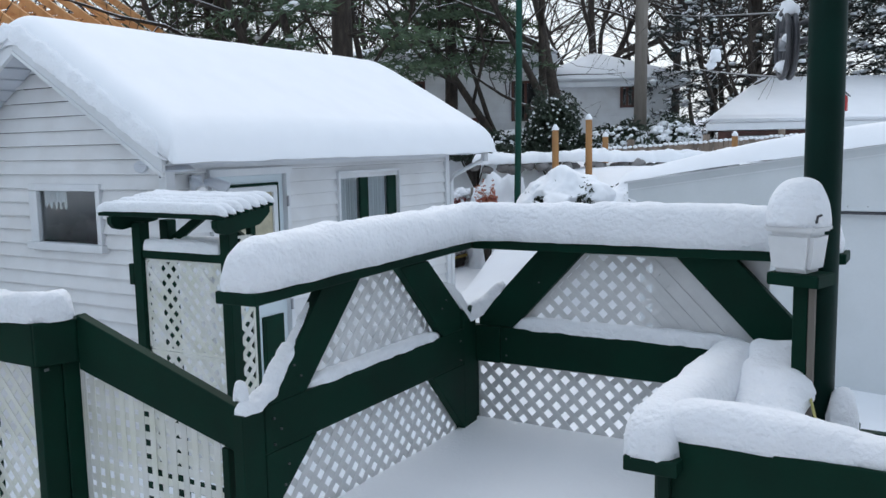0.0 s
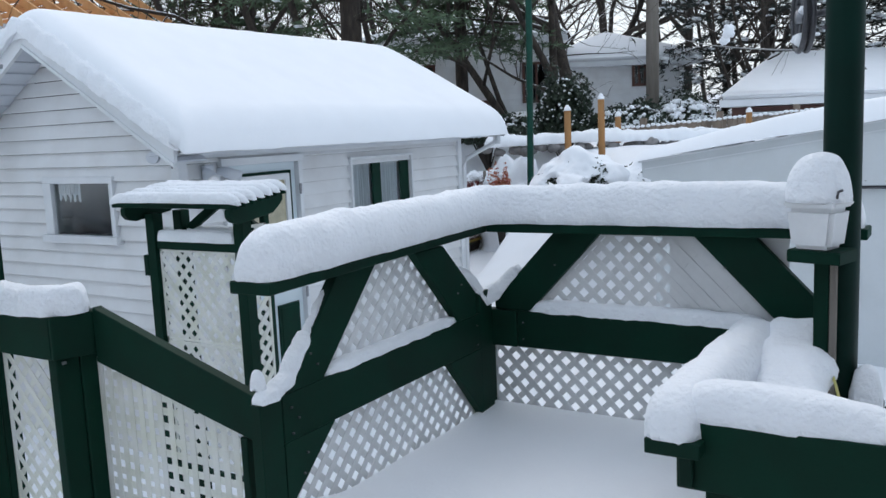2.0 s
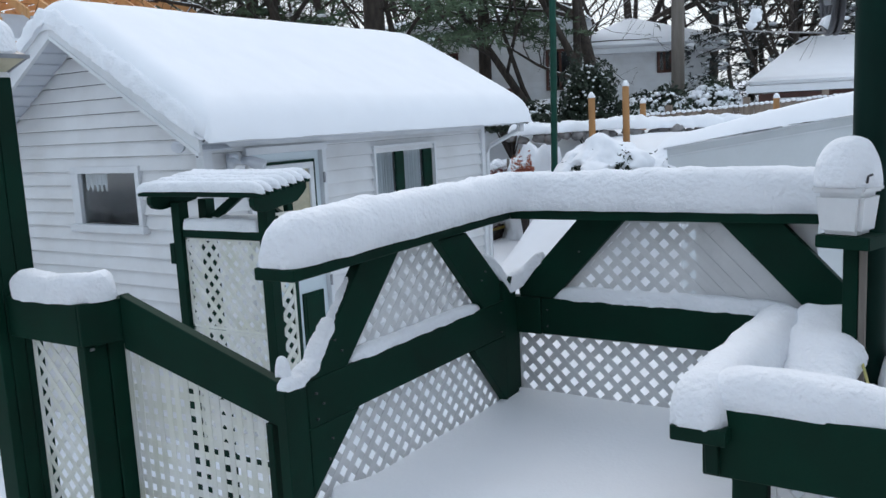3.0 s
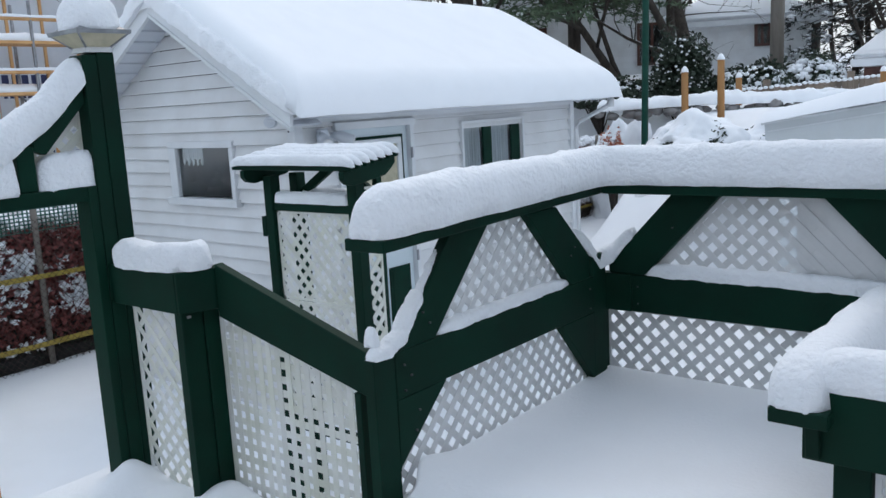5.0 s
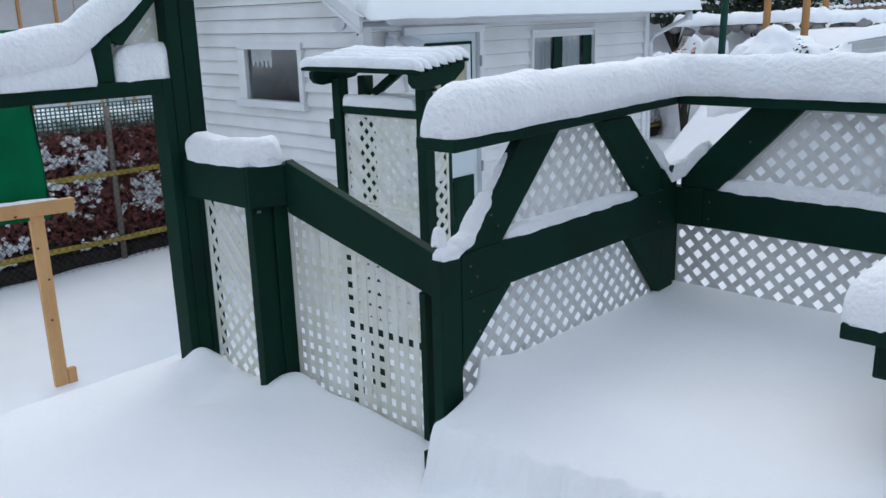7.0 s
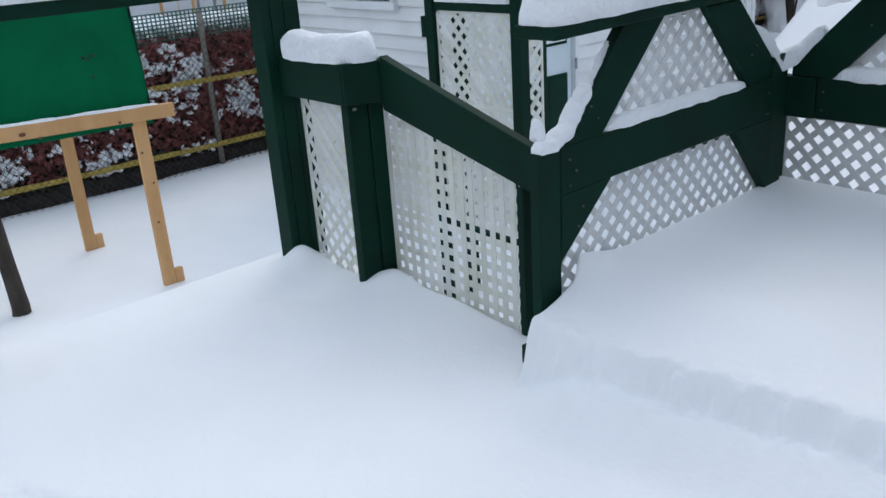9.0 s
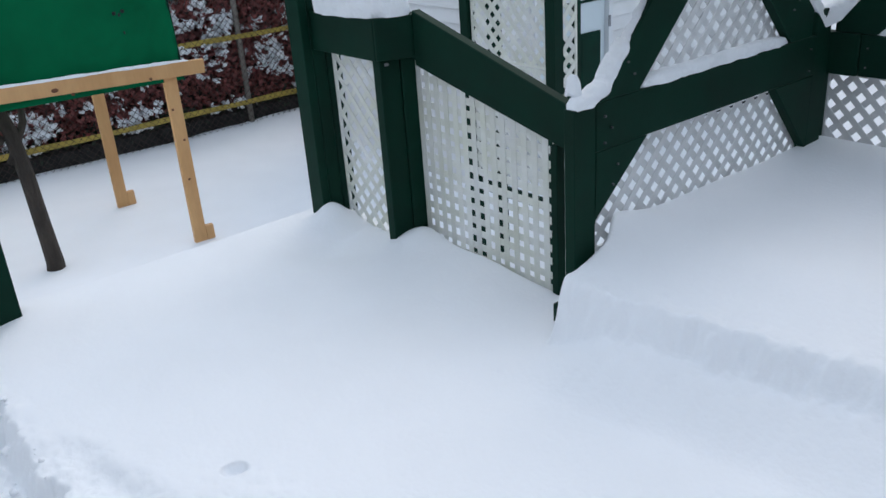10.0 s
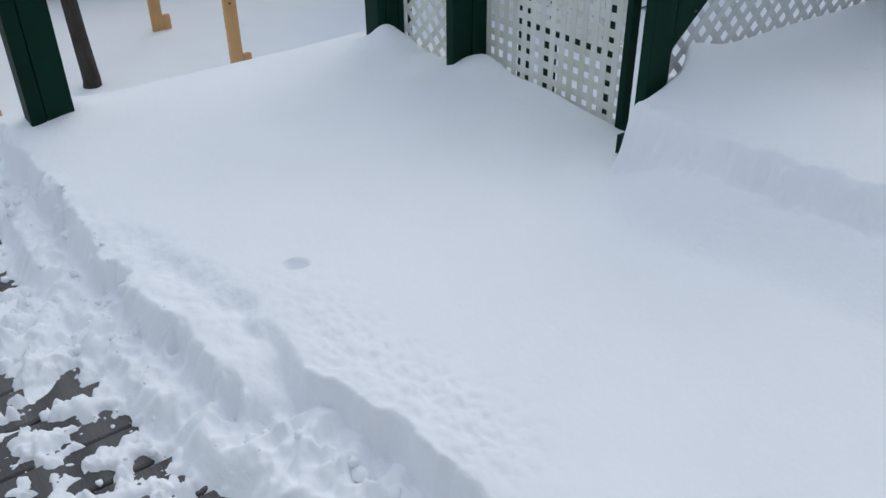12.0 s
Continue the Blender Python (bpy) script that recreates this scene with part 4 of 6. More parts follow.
part("door_frame", box(SX1 - 0.02, SX1 + 0.038, DOOR[0] - 0.02, DOOR[1] + 0.02, DOOR[3] - 0.038, DOOR[3] + 0.02), TRIM, door)
def ring(y0, y1, z0, z1, w, d, m):
    for a, b, c, e in ((y0, y1, z1 - w, z1), (y0, y1, z0, z0 + w), (y0, y0 + w, z0 + w + .001, z1 - w - .001), (y1 - w, y1, z0 + w + .001, z1 - w - .001)):
        part("moulding", box(SX1 - 0.01, SX1 + d, a, b, c, e, 0.002), m, door)
ring(4.935, 5.575, 0.02, 0.888, 0.022, 0.008, GREEN)
ring(4.96, 5.55, 0.045, 0.863, 0.05, 0.014, TRIM)
part("pane", box(SX1 - 0.008, SX1 - 0.004, 5.011, 5.499, 0.096, 0.812, 0), LAMP_GLASS, door, "frosted pane")
for y0, y1 in ((4.98, 5.24), (5.32, 5.58)):
    part("panel", box(SX1 - 0.01, SX1 + 0.005, y0, y1, -0.86, -0.22), GREEN, door)
    part("panel", box(SX1 - 0.01, SX1 + 0.009, y0 + 0.03, y1 - 0.03, -0.83, -0.25), GREEN, door)
tube("door_knob", [(SX1 - 0.01, 5.04, -0.10), (SX1 + 0.03, 5.04, -0.10), (SX1 + 0.06, 5.04, -0.10)], [0.012, 0.014, 0.028], STEEL, door, 10)
for z_ in (0.68, -0.2, -0.9):
    part("hinge", box(SX1 + 0.030, SX1 + 0.042, DOOR[1] - 0.055, DOOR[1] - 0.03, z_, z_ + 0.09), STEEL, door)
lampw = thing("security_light", "twin-headed outdoor light beside the shed door", "lamp")
part("box", box(SX1, SX1 + 0.05, 4.60, 4.70, 0.86, 0.98, 0.012), SOFFIT, lampw)
for y_, dy in ((4.62, -0.03), (4.72, 0.05)):
    tube("head", [(SX1 + 0.04, y_, 0.93), (SX1 + 0.08, y_ + dy, 0.92), (SX1 + 0.17, y_ + dy * 2, 0.87)], [0.02, 0.04, 0.055], SOFFIT, lampw, 14)
tube("lens", [(SX1 + 0.172, 4.56, 0.869), (SX1 + 0.178, 4.558, 0.866)], [0.045, 0.03], WHITE_PLASTIC, lampw, 14)
# roof snow, thick and rounded at every edge
def roof_snow(x, y):
    u = abs(x - RX)
    z = RIDGE - 0.59 * (math.sqrt(u * u + 0.03) - 0.1) + 0.02
    e = min(1.66 - u, y - (RY0 - 0.05), (RY1 + 0.06) - y)
    th = 0.235 * (1 - (1 - min(1, max(0, e) / 0.20)) ** 2.4) ** 0.5
    return z + th + 0.012 * fbm(x, y, 0.8, 4.0) + 0.004 * fbm(x, y, 5, 2.0)
rs, rf = [], []
xs = [RX - 1.66 + 3.32 * i / 120 for i in range(121)]
ys = [RY0 - 0.05 + (RY1 - RY0 + 0.11) * j / 170 for j in range(171)]
for y in ys:
    for x in xs:
        rs.append((x, y, roof_snow(x, y)))
n1 = len(rs)
for y in ys:
    for x in xs:
        rs.append((x, y, max(1.10, RIDGE - 0.59 * abs(x - RX) + 0.045)))
W = len(xs)
for j in range(len(ys) - 1):
    for i in range(W - 1):
        a = j * W + i
        rf.append((a, a + 1, a + W + 1, a + W))
for j in range(len(ys) - 1):
    for i in (0, W - 1):
        a = j * W + i
        rf.append((a, a + W, n1 + a + W, n1 + a))
for i in range(W - 1):
    for j in (0, len(ys) - 1):
        a = j * W + i
        rf.append((a, a + 1, n1 + a + 1, n1 + a))
tagged(from_lists("roof_snow", rs, rf, SNOW), "thick even snow on the shed roof", "snow")
snow_cap("ragged snow along the rake of the shed roof", [(RX, RY0 - 0.03, RIDGE + 0.04), (RX + 0.8, RY0 - 0.03, roof_z(RX + 0.8) + 0.05), (RX + 1.54, RY0 - 0.02, roof_z(RX + 1.54) + 0.05)], 0.10, 0.15, 21, rough=0.02, freq=14)
snow_cap("ragged snow along the rake of the shed roof", [(RX, RY0 - 0.03, RIDGE + 0.04), (RX - 0.8, RY0 - 0.03, roof_z(RX - 0.8) + 0.05), (RX - 1.54, RY0 - 0.02, roof_z(RX - 1.54) + 0.05)], 0.10, 0.15, 22, rough=0.02, freq=14)

# ---- the arbour beside the shed ----
arbor = thing("garden_arbour", "small dark green arbour with lattice sides and a slatted top", "arbour")
AX0, AX1, AY0, AY1 = -4.21, -3.45, 3.40, 3.60
for ax, ay in ((AX0, AY0), (AX1 - 0.07, AY0), (AX0, AY1)):
    green("post", box(ax, ax + 0.07, ay, ay + 0.07, YARD - 0.1, 0.76), arbor)
for ay in (AY0, AY1 + 0.02):
    green("cross_rail", box(AX0 + 0.07, AX1 - 0.07, ay + 0.01, ay + 0.05, 0.558, 0.608), arbor)
def arb_z(y):
    return 0.805 + 0.14 * (y - 3.29)
for ax in (AX0 - 0.045, AX1 + 0.005):
    b2 = [(3.275, arb_z(3.275) - 0.04), (3.30, 0.735), (3.35, 0.722), (3.60, 0.757), (3.66, 0.80), (3.68, 0.82), (3.68, arb_z(3.68) - 0.002), (3.275, arb_z(3.275) - 0.002)]
    green("beam", prism(b2, 0.038, "x", ax), arbor)
SLATS = [3.285 + 0.059 * i for i in range(7)]
for y_ in SLATS:
    green("top_slat", box(AX0 - 0.13, AX1 + 0.09, y_, y_ + 0.02, arb_z(y_), arb_z(y_) + 0.032), arbor)
green("knee_brace", prism([(AX0 + 0.07, 0.60), (AX0 + 0.07, 0.66), (AX0 + 0.26, 0.775), (AX0 + 0.36, 0.775)], 0.03, "y", AY1 + 0.02), arbor)
green("knee_brace", prism([(AX1 - 0.07, 0.60), (AX1 - 0.07, 0.66), (AX1 - 0.26, 0.775), (AX1 - 0.36, 0.775)], 0.03, "y", AY1 + 0.02), arbor)
green("side_block", box(AX0 - 0.04, AX0 - 0.002, AY0, AY0 + 0.07, 0.40, 0.52), arbor)
green("post", box(AX1 - 0.07, AX1 - 0.035, AY1, AY1 + 0.045, YARD - 0.1, 0.76), arbor)
green("ground_rail", box(AX0 + 0.07, AX1 - 0.07, AY0 + 0.01, AY0 + 0.05, -0.78, -0.72), arbor)
lattice([(AX0 + 0.07, 0.03), (AX1 - 0.07, 0.03), (AX1 - 0.07, 0.556), (AX0 + 0.07, 0.556)], "y", AY0 + 0.03, arbor, LATTICE_OLD, pitch=0.060, slat=0.029, thick=0.003)
lattice([(AX0 + 0.07, -0.70), (AX1 - 0.07, -0.70), (AX1 - 0.07, 0.025), (AX0 + 0.07, 0.025)], "y", AY0 + 0.03, arbor, LATTICE_OLD, pitch=0.060, slat=0.029, thick=0.003, shift=0.02)
lattice([(AY0 + 0.075, -0.70), (AY0 + 0.20, -0.70), (AY0 + 0.20, 0.70), (AY0 + 0.075, 0.70)], "x", AX1 - 0.03, arbor, LATTICE_OLD, pitch=0.060, slat=0.029, thick=0.003)
for i, y_ in enumerate(SLATS):
    z_ = arb_z(y_) + 0.030
    dz = random.uniform(-0.006, 0.006)
    snow_cap("ridge of snow along one slat of the arbour", [(AX0 - 0.145, y_ + 0.01, z_ - 0.012), (AX0 - 0.06, y_ + 0.01, z_), (AX0 + 0.3, y_ + 0.008, z_ + dz), (AX1 + 0.04, y_ + 0.01, z_), (AX1 + 0.10, y_ + 0.01, z_ - 0.01)], 0.044, 0.050 + dz, 30 + i, rough=0.006, square=1.0, step=0.012)
snow_cap("snow on the arbour's cross rail", [(AX0 + 0.075, AY0 + 0.03, 0.608), (AX1 - 0.075, AY0 + 0.03, 0.608)], 0.065, 0.058, 41, rough=0.006, end_len=0.02)
snow_cap("snow on the arbour's rear cross rail", [(AX0 + 0.075, AY1 + 0.05, 0.608), (AX1 - 0.075, AY1 + 0.05, 0.608)], 0.065, 0.058, 42, rough=0.006, end_len=0.02)

# ---- new-lumber frame with a green tarpaulin ----
rack = thing("tarp_frame", "new pine frame carrying a taut green tarpaulin", "shelter")
FX0, FX1 = -7.15, -5.88
def lumber(name, x0, x1, y0, y1, z0, z1):
    return part(name, box(x0, x1, y0, y1, z0, z1), PINE, rack)
for y_ in (2.22, 0.55, -1.1):
    lumber("leg", FX1 - 0.041, FX1 - 0.003, y_, y_ + 0.089, YARD - 0.15, -0.02)
    lumber("foot_block", FX1 - 0.038, FX1, y_ + 0.09, y_ + 0.15, YARD - 0.15, YARD + 0.10)
    lumber("leg", FX0, FX0 + 0.038, y_ - 0.12, y_ - 0.03, YARD - 0.15, -0.24)
    lumber("foot_block", FX0, FX0 + 0.038, y_ - 0.029, y_ + 0.03, YARD - 0.15, YARD + 0.10)
part("rail", prism([(-1.3, 0.065), (2.50, -0.092), (2.505, 0.0), (-1.3, 0.157)], 0.038, "x", FX1 - 0.002), PINE, rack)
lumber("rail", FX0 - 0.037, FX0 + 0.001, -1.3, 2.32, -0.30, -0.22)
tv, tf = [], []
for j in range(150):
    y_ = -1.3 + 3.66 * j / 149
    for i in range(40):
        k = i / 39
        x_ = FX1 - 0.012 - 0.10 * k
        z_ = -0.115 + 0.022 * (2.36 - y_) + 1.2 * k
        z_ += 0.012 * noise.noise((x_ * 3, y_ * 2, 1)) * k
        x_ += 0.018 * noise.noise((z_ * 2.5, y_ * 2.2, 5)) * k
        x_ += 0.016 * noise.noise(((y_ - z_) * 11, (y_ + z_) * 2.5, 2)) * smoothstep(1.75, 2.3, y_) + 0.006 * noise.noise((y_ * 6, z_ * 4, 9))
        tv.append((x_, y_, z_))
        if i and j:
            a = j * 40 + i
            tf.append((a, a - 1, a - 41, a - 40))
tarp = from_lists("tarpaulin", tv, tf, TARP, rack, "green tarpaulin")
so = tarp.modifiers.new("thickness", 'SOLIDIFY')
so.thickness = 0.003
for y_, z_, l_ in ((2.00, 0.365, 0.018), (2.03, 0.352, 0.014), (2.055, 0.372, 0.02), (2.04, 0.24, 0.01), (2.045, 0.19, 0.008)):
    part("mark", box(-5.955, -5.915, y_ - l_ / 2, y_ + l_ / 2, z_ - 0.009, z_ + 0.011), SHADE_MARK_BLACK, rack)
tube("edge_rope", [(FX1 - 0.016 - 0.01 * k, 2.362, -0.12 + 0.12 * k) for k in range(11)], 0.009, GREEN_PIPE, rack, 6)
for y_, z_, a_, b_ in ((1.52, -0.05, 0.022, 0.014), (0.93, -0.075, 0.03, 0.016), (0.92, -0.03, 0.014, 0.008), (1.62, -0.088, 0.012, 0.01), (2.12, -0.07, 0.011, 0.010), (0.4, -0.05, 0.02, 0.012)):
    z_ += 0.094 - 0.0413 * y_
    part("knot", prism([(y_ + a_ * math.cos(q), z_ + b_ * math.sin(q)) for q in [k * math.pi / 5 for k in range(10)]], 0.0016, "x", FX1 + 0.0358, 0), KNOT, rack)
for y_, z_ in ((2.24, -0.30), (2.28, -0.52), (2.26, -0.80), (0.58, -0.4), (0.60, -0.75)):
    part("knot", prism([(y_ + 0.010 * math.cos(q), z_ + 0.008 * math.sin(q)) for q in [k * math.pi / 4 for k in range(8)]], 0.0016, "x", FX1 - 0.0032, 0), KNOT, rack)
snow_cap("dusting of snow along the frame's rail", [(FX1 + 0.018, -1.2, 0.152), (FX1 + 0.018, 2.4, 0.003)], 0.034, 0.016, 50, rough=0.006)

# ---- fence, netting and russet hedge ----
FX = -8.70
fence = thing("chain_link_fence", "chain-link fence with yellow bands and steel posts", "fence")
for y_ in (-1.4, 1.3, 4.15, 7.0, 9.9, 12.8, 15.6):
    tube("post", [(FX, y_, YARD - 0.2), (FX, y_, 0.30)], 0.03, POLE_WOOD, fence, 8)
v, f_ = [], []
def strand(y0, z0, y1, z1, r=0.0024):
    tube_into(v, f_, [(FX + 0.06, y0, z0), (FX + 0.06, y1, z1)], [r, r], 3)
H0, H1, st = YARD - 0.02, 0.22, 0.07
for i in range(-20, int(17.0 / st)):
    y0 = -1.4 + i * st
    for s in (1, -1):
        a, b = y0, y0 + s * (H1 - H0)
        lo, hi = -1.4, 15.6
        if s > 0 and b > lo and a < hi:
            t0, t1 = max(0, (lo - a) / (H1 - H0)), min(1, (hi - a) / (H1 - H0))
        elif s < 0 and a > lo and b < hi:
            t0, t1 = max(0, (a - hi) / (H1 - H0)), min(1, (a - lo) / (H1 - H0))
        else:
            continue
        strand(a + s * t0 * (H1 - H0), H0 + t0 * (H1 - H0), a + s * t1 * (H1 - H0), H0 + t1 * (H1 - H0))
mesh_ob = from_lists("wire_mesh", v, f_, RUST_WIRE, fence)
mesh_ob["kind"] = "stuff"
for z_ in (-0.37, -1.06):
    vv, ff = [], []
    for i in range(120):
        y_ = -1.4 + 17.0 * i / 119
        d = 0.010 * noise.noise((y_ * 1.5, z_ * 5, 0))
        for k, (dx, dz) in enumerate(((0.030, -0.026 - 0.5 * d), (0.034, -0.026 - 0.5 * d), (0.034, 0.028 + 0.6 * d), (0.030, 0.028 + 0.6 * d))):
            vv.append((FX + dx + d, y_, z_ + dz + d))
        if i:
            a = 4 * i
            ff += [(a - 4 + k, a - 4 + (k + 1) % 4, a + (k + 1) % 4, a + k) for k in range(4)]
    from_lists("yellow_band", vv, ff, YELLOW, fence, smooth=False)
net = thing("plastic_netting", "dark green plastic netting along the top of the hedge", "netting")
v, f_ = [], []
for i in range(60):
    tube_into(v, f_, [(FX - 0.02, 2.75 + i * 0.045, 0.08 + 0.02 * math.sin(i)), (FX - 0.02, 2.75 + i * 0.045, 0.34)], [0.008, 0.008], 3)
for k in range(8):
    tube_into(v, f_, [(FX - 0.02, 2.75, 0.08 + k * 0.037), (FX - 0.02, 5.45, 0.08 + k * 0.037)], [0.008, 0.008], 3)
from_lists("mesh", v, f_, GREEN_NET, net)

def leaf_cloud(name, count, place, size, material, parent=None, seed=1, label="", flat=0.0, aspect=1.6):
    """Many small bent leaves at the places that place() gives, joined."""
    rng = np.random.default_rng(seed)
    verts, faces = [], []
    for i in range(count):
        c = Vector(place(rng))
        s = size * rng.uniform(0.6, 1.35)
        d = Vector(rng.normal(size=3)).normalized()
        u = Vector(rng.normal(size=3))
        u = (u - d * u.dot(d)).normalized()
        if flat:
            d = (d * (1 - flat) + Vector((0, 0, 1)) * flat).normalized()
            u = (u - d * u.dot(d)).normalized()
        w = d.cross(u) * s / aspect * 0.5
        u = u * s * 0.5
        n0 = len(verts)
        verts += [c - u, c + w + d * s * 0.12, c + u, c - w + d * s * 0.12]
        faces += [(n0, n0 + 1, n0 + 3), (n0 + 1, n0 + 2, n0 + 3)]
    ob = from_lists(name, verts, faces, material, parent, label, smooth=False)
    return ob

hedge = thing("hedge", "russet hedge with snow caught in its leaves", "hedge")
def in_hedge(rng):
    y = rng.uniform(-2.5, 16.5)
    z = YARD + 0.20 + 1.18 * rng.uniform(0, 1) ** 0.9
    x = FX - 0.03 - 0.40 * rng.uniform(0, 1) ** 2.2
    return (x + 0.05 * noise.noise((y * 2, z * 2, 0)), y, z)
leaf_cloud("leaves", 80000, in_hedge, 0.07, LEAF_RED, hedge, 3, aspect=2.1)["kind"] = "stuff"
def in_foot(rng):
    return (FX - 0.02 - 0.2 * rng.uniform(0, 1), rng.uniform(-2.5, 16.5), YARD + 0.05 + 0.22 * rng.uniform(0, 1))
leaf_cloud("foot_leaves", 9000, in_foot, 0.06, LEAF_DARK, hedge, 8)["kind"] = "stuff"
def in_flakes(rng):
    while True:
        y, z = rng.uniform(-2.5, 16.5), YARD + 0.16 + 1.20 * rng.uniform(0, 1)
        k = noise.noise((y * 1.9, z * 2.8, 7)) + 0.7 * noise.noise((y * 6, z * 7, 3)) + 0.5 * noise.noise((y * 15, z * 17, 1))
        if k > 0.35 * rng.uniform(0, 1) + 0.18:
            return (FX + 0.015 - 0.10 * rng.uniform(0, 1), y, z)
leaf_cloud("snow_dusting", 15000, in_flakes, 0.066, SNOW, hedge, 12, "snow caught on the leaves", 0.0, 1.5)["kind"] = "stuff"
v, f_ = [], []
rng0 = np.random.default_rng(5)
for i in range(420):
    y = rng0.uniform(-2.5, 16.5)
    p = Vector((FX - 0.3 + rng0.normal() * 0.08, y, YARD - 0.05))
    pts = [p]
    for k in range(4):
        p = p + Vector((rng0.normal() * 0.07, rng0.normal() * 0.10, 0.36))
        pts.append(p)
    tube_into(v, f_, pts, [0.012, 0.010, 0.008, 0.005, 0.003], 4)
from_lists("stems", v, f_, TWIG, hedge)["kind"] = "stuff"
# Shade deep in the hedge is put into this near-black box.
part("core", box(FX - 0.75, FX - 0.42, -2.5, 16.5, YARD - 0.1, 0.02, 0), SHADE_MARK_BLACK, hedge, "dark box standing for the shade inside the hedge")
v, f_ = [], []
def blob_into(v, f_, c, r, rng, flat=0.6, lumps=0.35, res=(5, 8)):
    n0 = len(v)
    R_, S_ = res
    ph = rng.uniform(0, 50)
    for i in range(R_ + 1):
        a = math.pi * i / R_ - math.pi / 2
        for k in range(S_):
            b = 2 * math.pi * k / S_
            d = Vector((math.cos(a) * math.cos(b), math.cos(a) * math.sin(b), math.sin(a)))
            rr = r * (1 + lumps * noise.noise(d * 1.7 + Vector((ph, 0, 0))))
            v.append(Vector(c) + Vector((d.x * rr, d.y * rr, d.z * rr * flat)))
    for i in range(R_):
        for k in range(S_):
            a, b = n0 + i * S_ + k, n0 + i * S_ + (k + 1) % S_
            f_.append((a, b, b + S_, a + S_))
for i in range(9000):
    y = rng0.uniform(-2.5, 16.5)
    z = YARD + 0.3 + 1.10 * rng0.uniform(0, 1)
    if noise.noise((y * 1.7, z * 2.2, 7)) + 0.6 * noise.noise((y * 5, z * 6, 3)) < 0.34:
        continue
    blob_into(v, f_, (FX - 0.02 - 0.05 * rng0.uniform(0, 1), y, z), 0.012 + 0.035 * rng0.uniform(0, 1) ** 2, rng0, 0.8, 1.0)
for i in range(900):
    y = rng0.uniform(-2.5, 16.5)
    up = 0.42 if y < 2.75 + 0.1 * rng0.normal() else 0.12
    blob_into(v, f_, (FX - 0.32 + rng0.normal() * 0.08, y, 0.06 + up * rng0.uniform(0, 1)), rng0.uniform(0.05, 0.15), rng0, 0.8, 0.6, (7, 10))
for i in range(500):
    y = rng0.uniform(-1.4, 15.5)
    if noise.noise((y * 1.3, 4, 2)) > 0.1:
        blob_into(v, f_, (FX + 0.025, y, -0.41 + 0.02 * rng0.normal()), 0.014 + 0.022 * rng0.uniform(0, 1), rng0, 0.7, 0.8)
from_lists("snow_clumps", v, f_, SNOW, hedge, "clumps of snow among the leaves")["kind"] = "stuff"
tagged(link_mesh("soil_edge", box(FX - 0.5, FX - 0.03, -2.5, 16.5, YARD - 0.12, YARD + 0.14, 0.03), EARTH), "dark bare strip under the hedge", "soil", kind="structure")

# ---- small crooked tree by the frame ----
sap = thing("small_tree", "crooked bare trunk of a small garden tree", "tree")
tube("trunk", [(-6.22, 1.32, YARD - 0.2), (-6.21, 1.34, YARD + 0.05), (-6.24, 1.33, -0.9), (-6.20, 1.31, -0.6), (-6.24, 1.29, -0.3), (-6.33, 1.22, 0.0), (-6.40, 1.12, 0.5)], [0.075, 0.06, 0.052, 0.05, 0.048, 0.042, 0.03], BARK, sap, 12)
tube("limb", [(-6.24, 1.23, -0.36), (-6.30, 1.05, -0.15), (-6.36, 0.85, 0.15)], [0.04, 0.032, 0.02], BARK, sap, 8)
tube("limb", [(-6.22, 1.24, -0.5), (-6.24, 1.38, -0.25), (-6.30, 1.42, 0.0)], [0.03, 0.025, 0.015], BARK, sap, 8)

# ---- white outbuilding with a low snowy gable ----
outb = thing("white_outbuilding", "white outbuilding with a low-pitched snow roof", "building")
part("wall", box(-3.045, 6, 9.06, 9.2, YARD - 0.6, 0.5, 0), ROOF_WHITE, outb)
part("sill_board", box(-2.25, -1.35, 8.99, 9.05, 0.447, 0.475), FENCE_WOOD, outb, "bare wooden strip under the panel")
# Thin dark strips carry the line on past the bare wood.
part("sill_board", box(-1.345, 6, 8.99, 9.05, 0.447, 0.470), DARK_METAL, outb, "thin dark strip under the gable panel")
part("sill_board", box(-3.0, -2.255, 8.99, 9.05, 0.455, 0.470), DARK_METAL, outb, "thin dark strip under the gable panel")
gp = [(-3.06, 0.48), (-3.06, 0.545), (-3.15, 0.575), (-3.16, 0.74), (0.8, 1.318), (4.8, 0.74), (4.8, 0.48)]
part("gable_panel", prism(gp, 0.05, "y", 8.96), ROOF_WHITE, outb)
part("trim_strip", prism([(-3.12, 0.655), (-3.125, 0.667), (0.8, 1.24), (0.8, 1.228)], 0.012, "y", 8.945, 0), TRIM, outb)
part("roof", prism([(-3.19, 0.745), (0.8, 1.33), (4.8, 0.745), (4.8, 0.725), (0.8, 1.31), (-3.19, 0.725)], 6.0, "y", 8.95, 0), TRIM, outb)
for i in range(26):
    part("nail", box(-2.9 + i * 0.17, -2.892 + i * 0.17, 8.952, 8.958, 0.52, 0.528, 0), DARK_METAL, outb)
rs, rf = [], []
for j in range(61):
    y = 8.88 + 6.1 * j / 60
    for i in range(121):
        x = -3.26 + 8.2 * i / 120
        zb = 1.335 - 0.146 * (math.sqrt((x - 0.8) ** 2 + 0.2) - 0.1)
        e = min(x + 3.26, y - 8.88)
        th = (0.12 + 0.085 * smoothstep(-3.2, -1.6, x)) * (1 - (1 - min(1, max(0, e) / 0.24)) ** 2.2) ** 0.5
        rs.append((x, y, zb + th - 0.01 + 0.015 * fbm(x, y, 1.2, 3.0)))
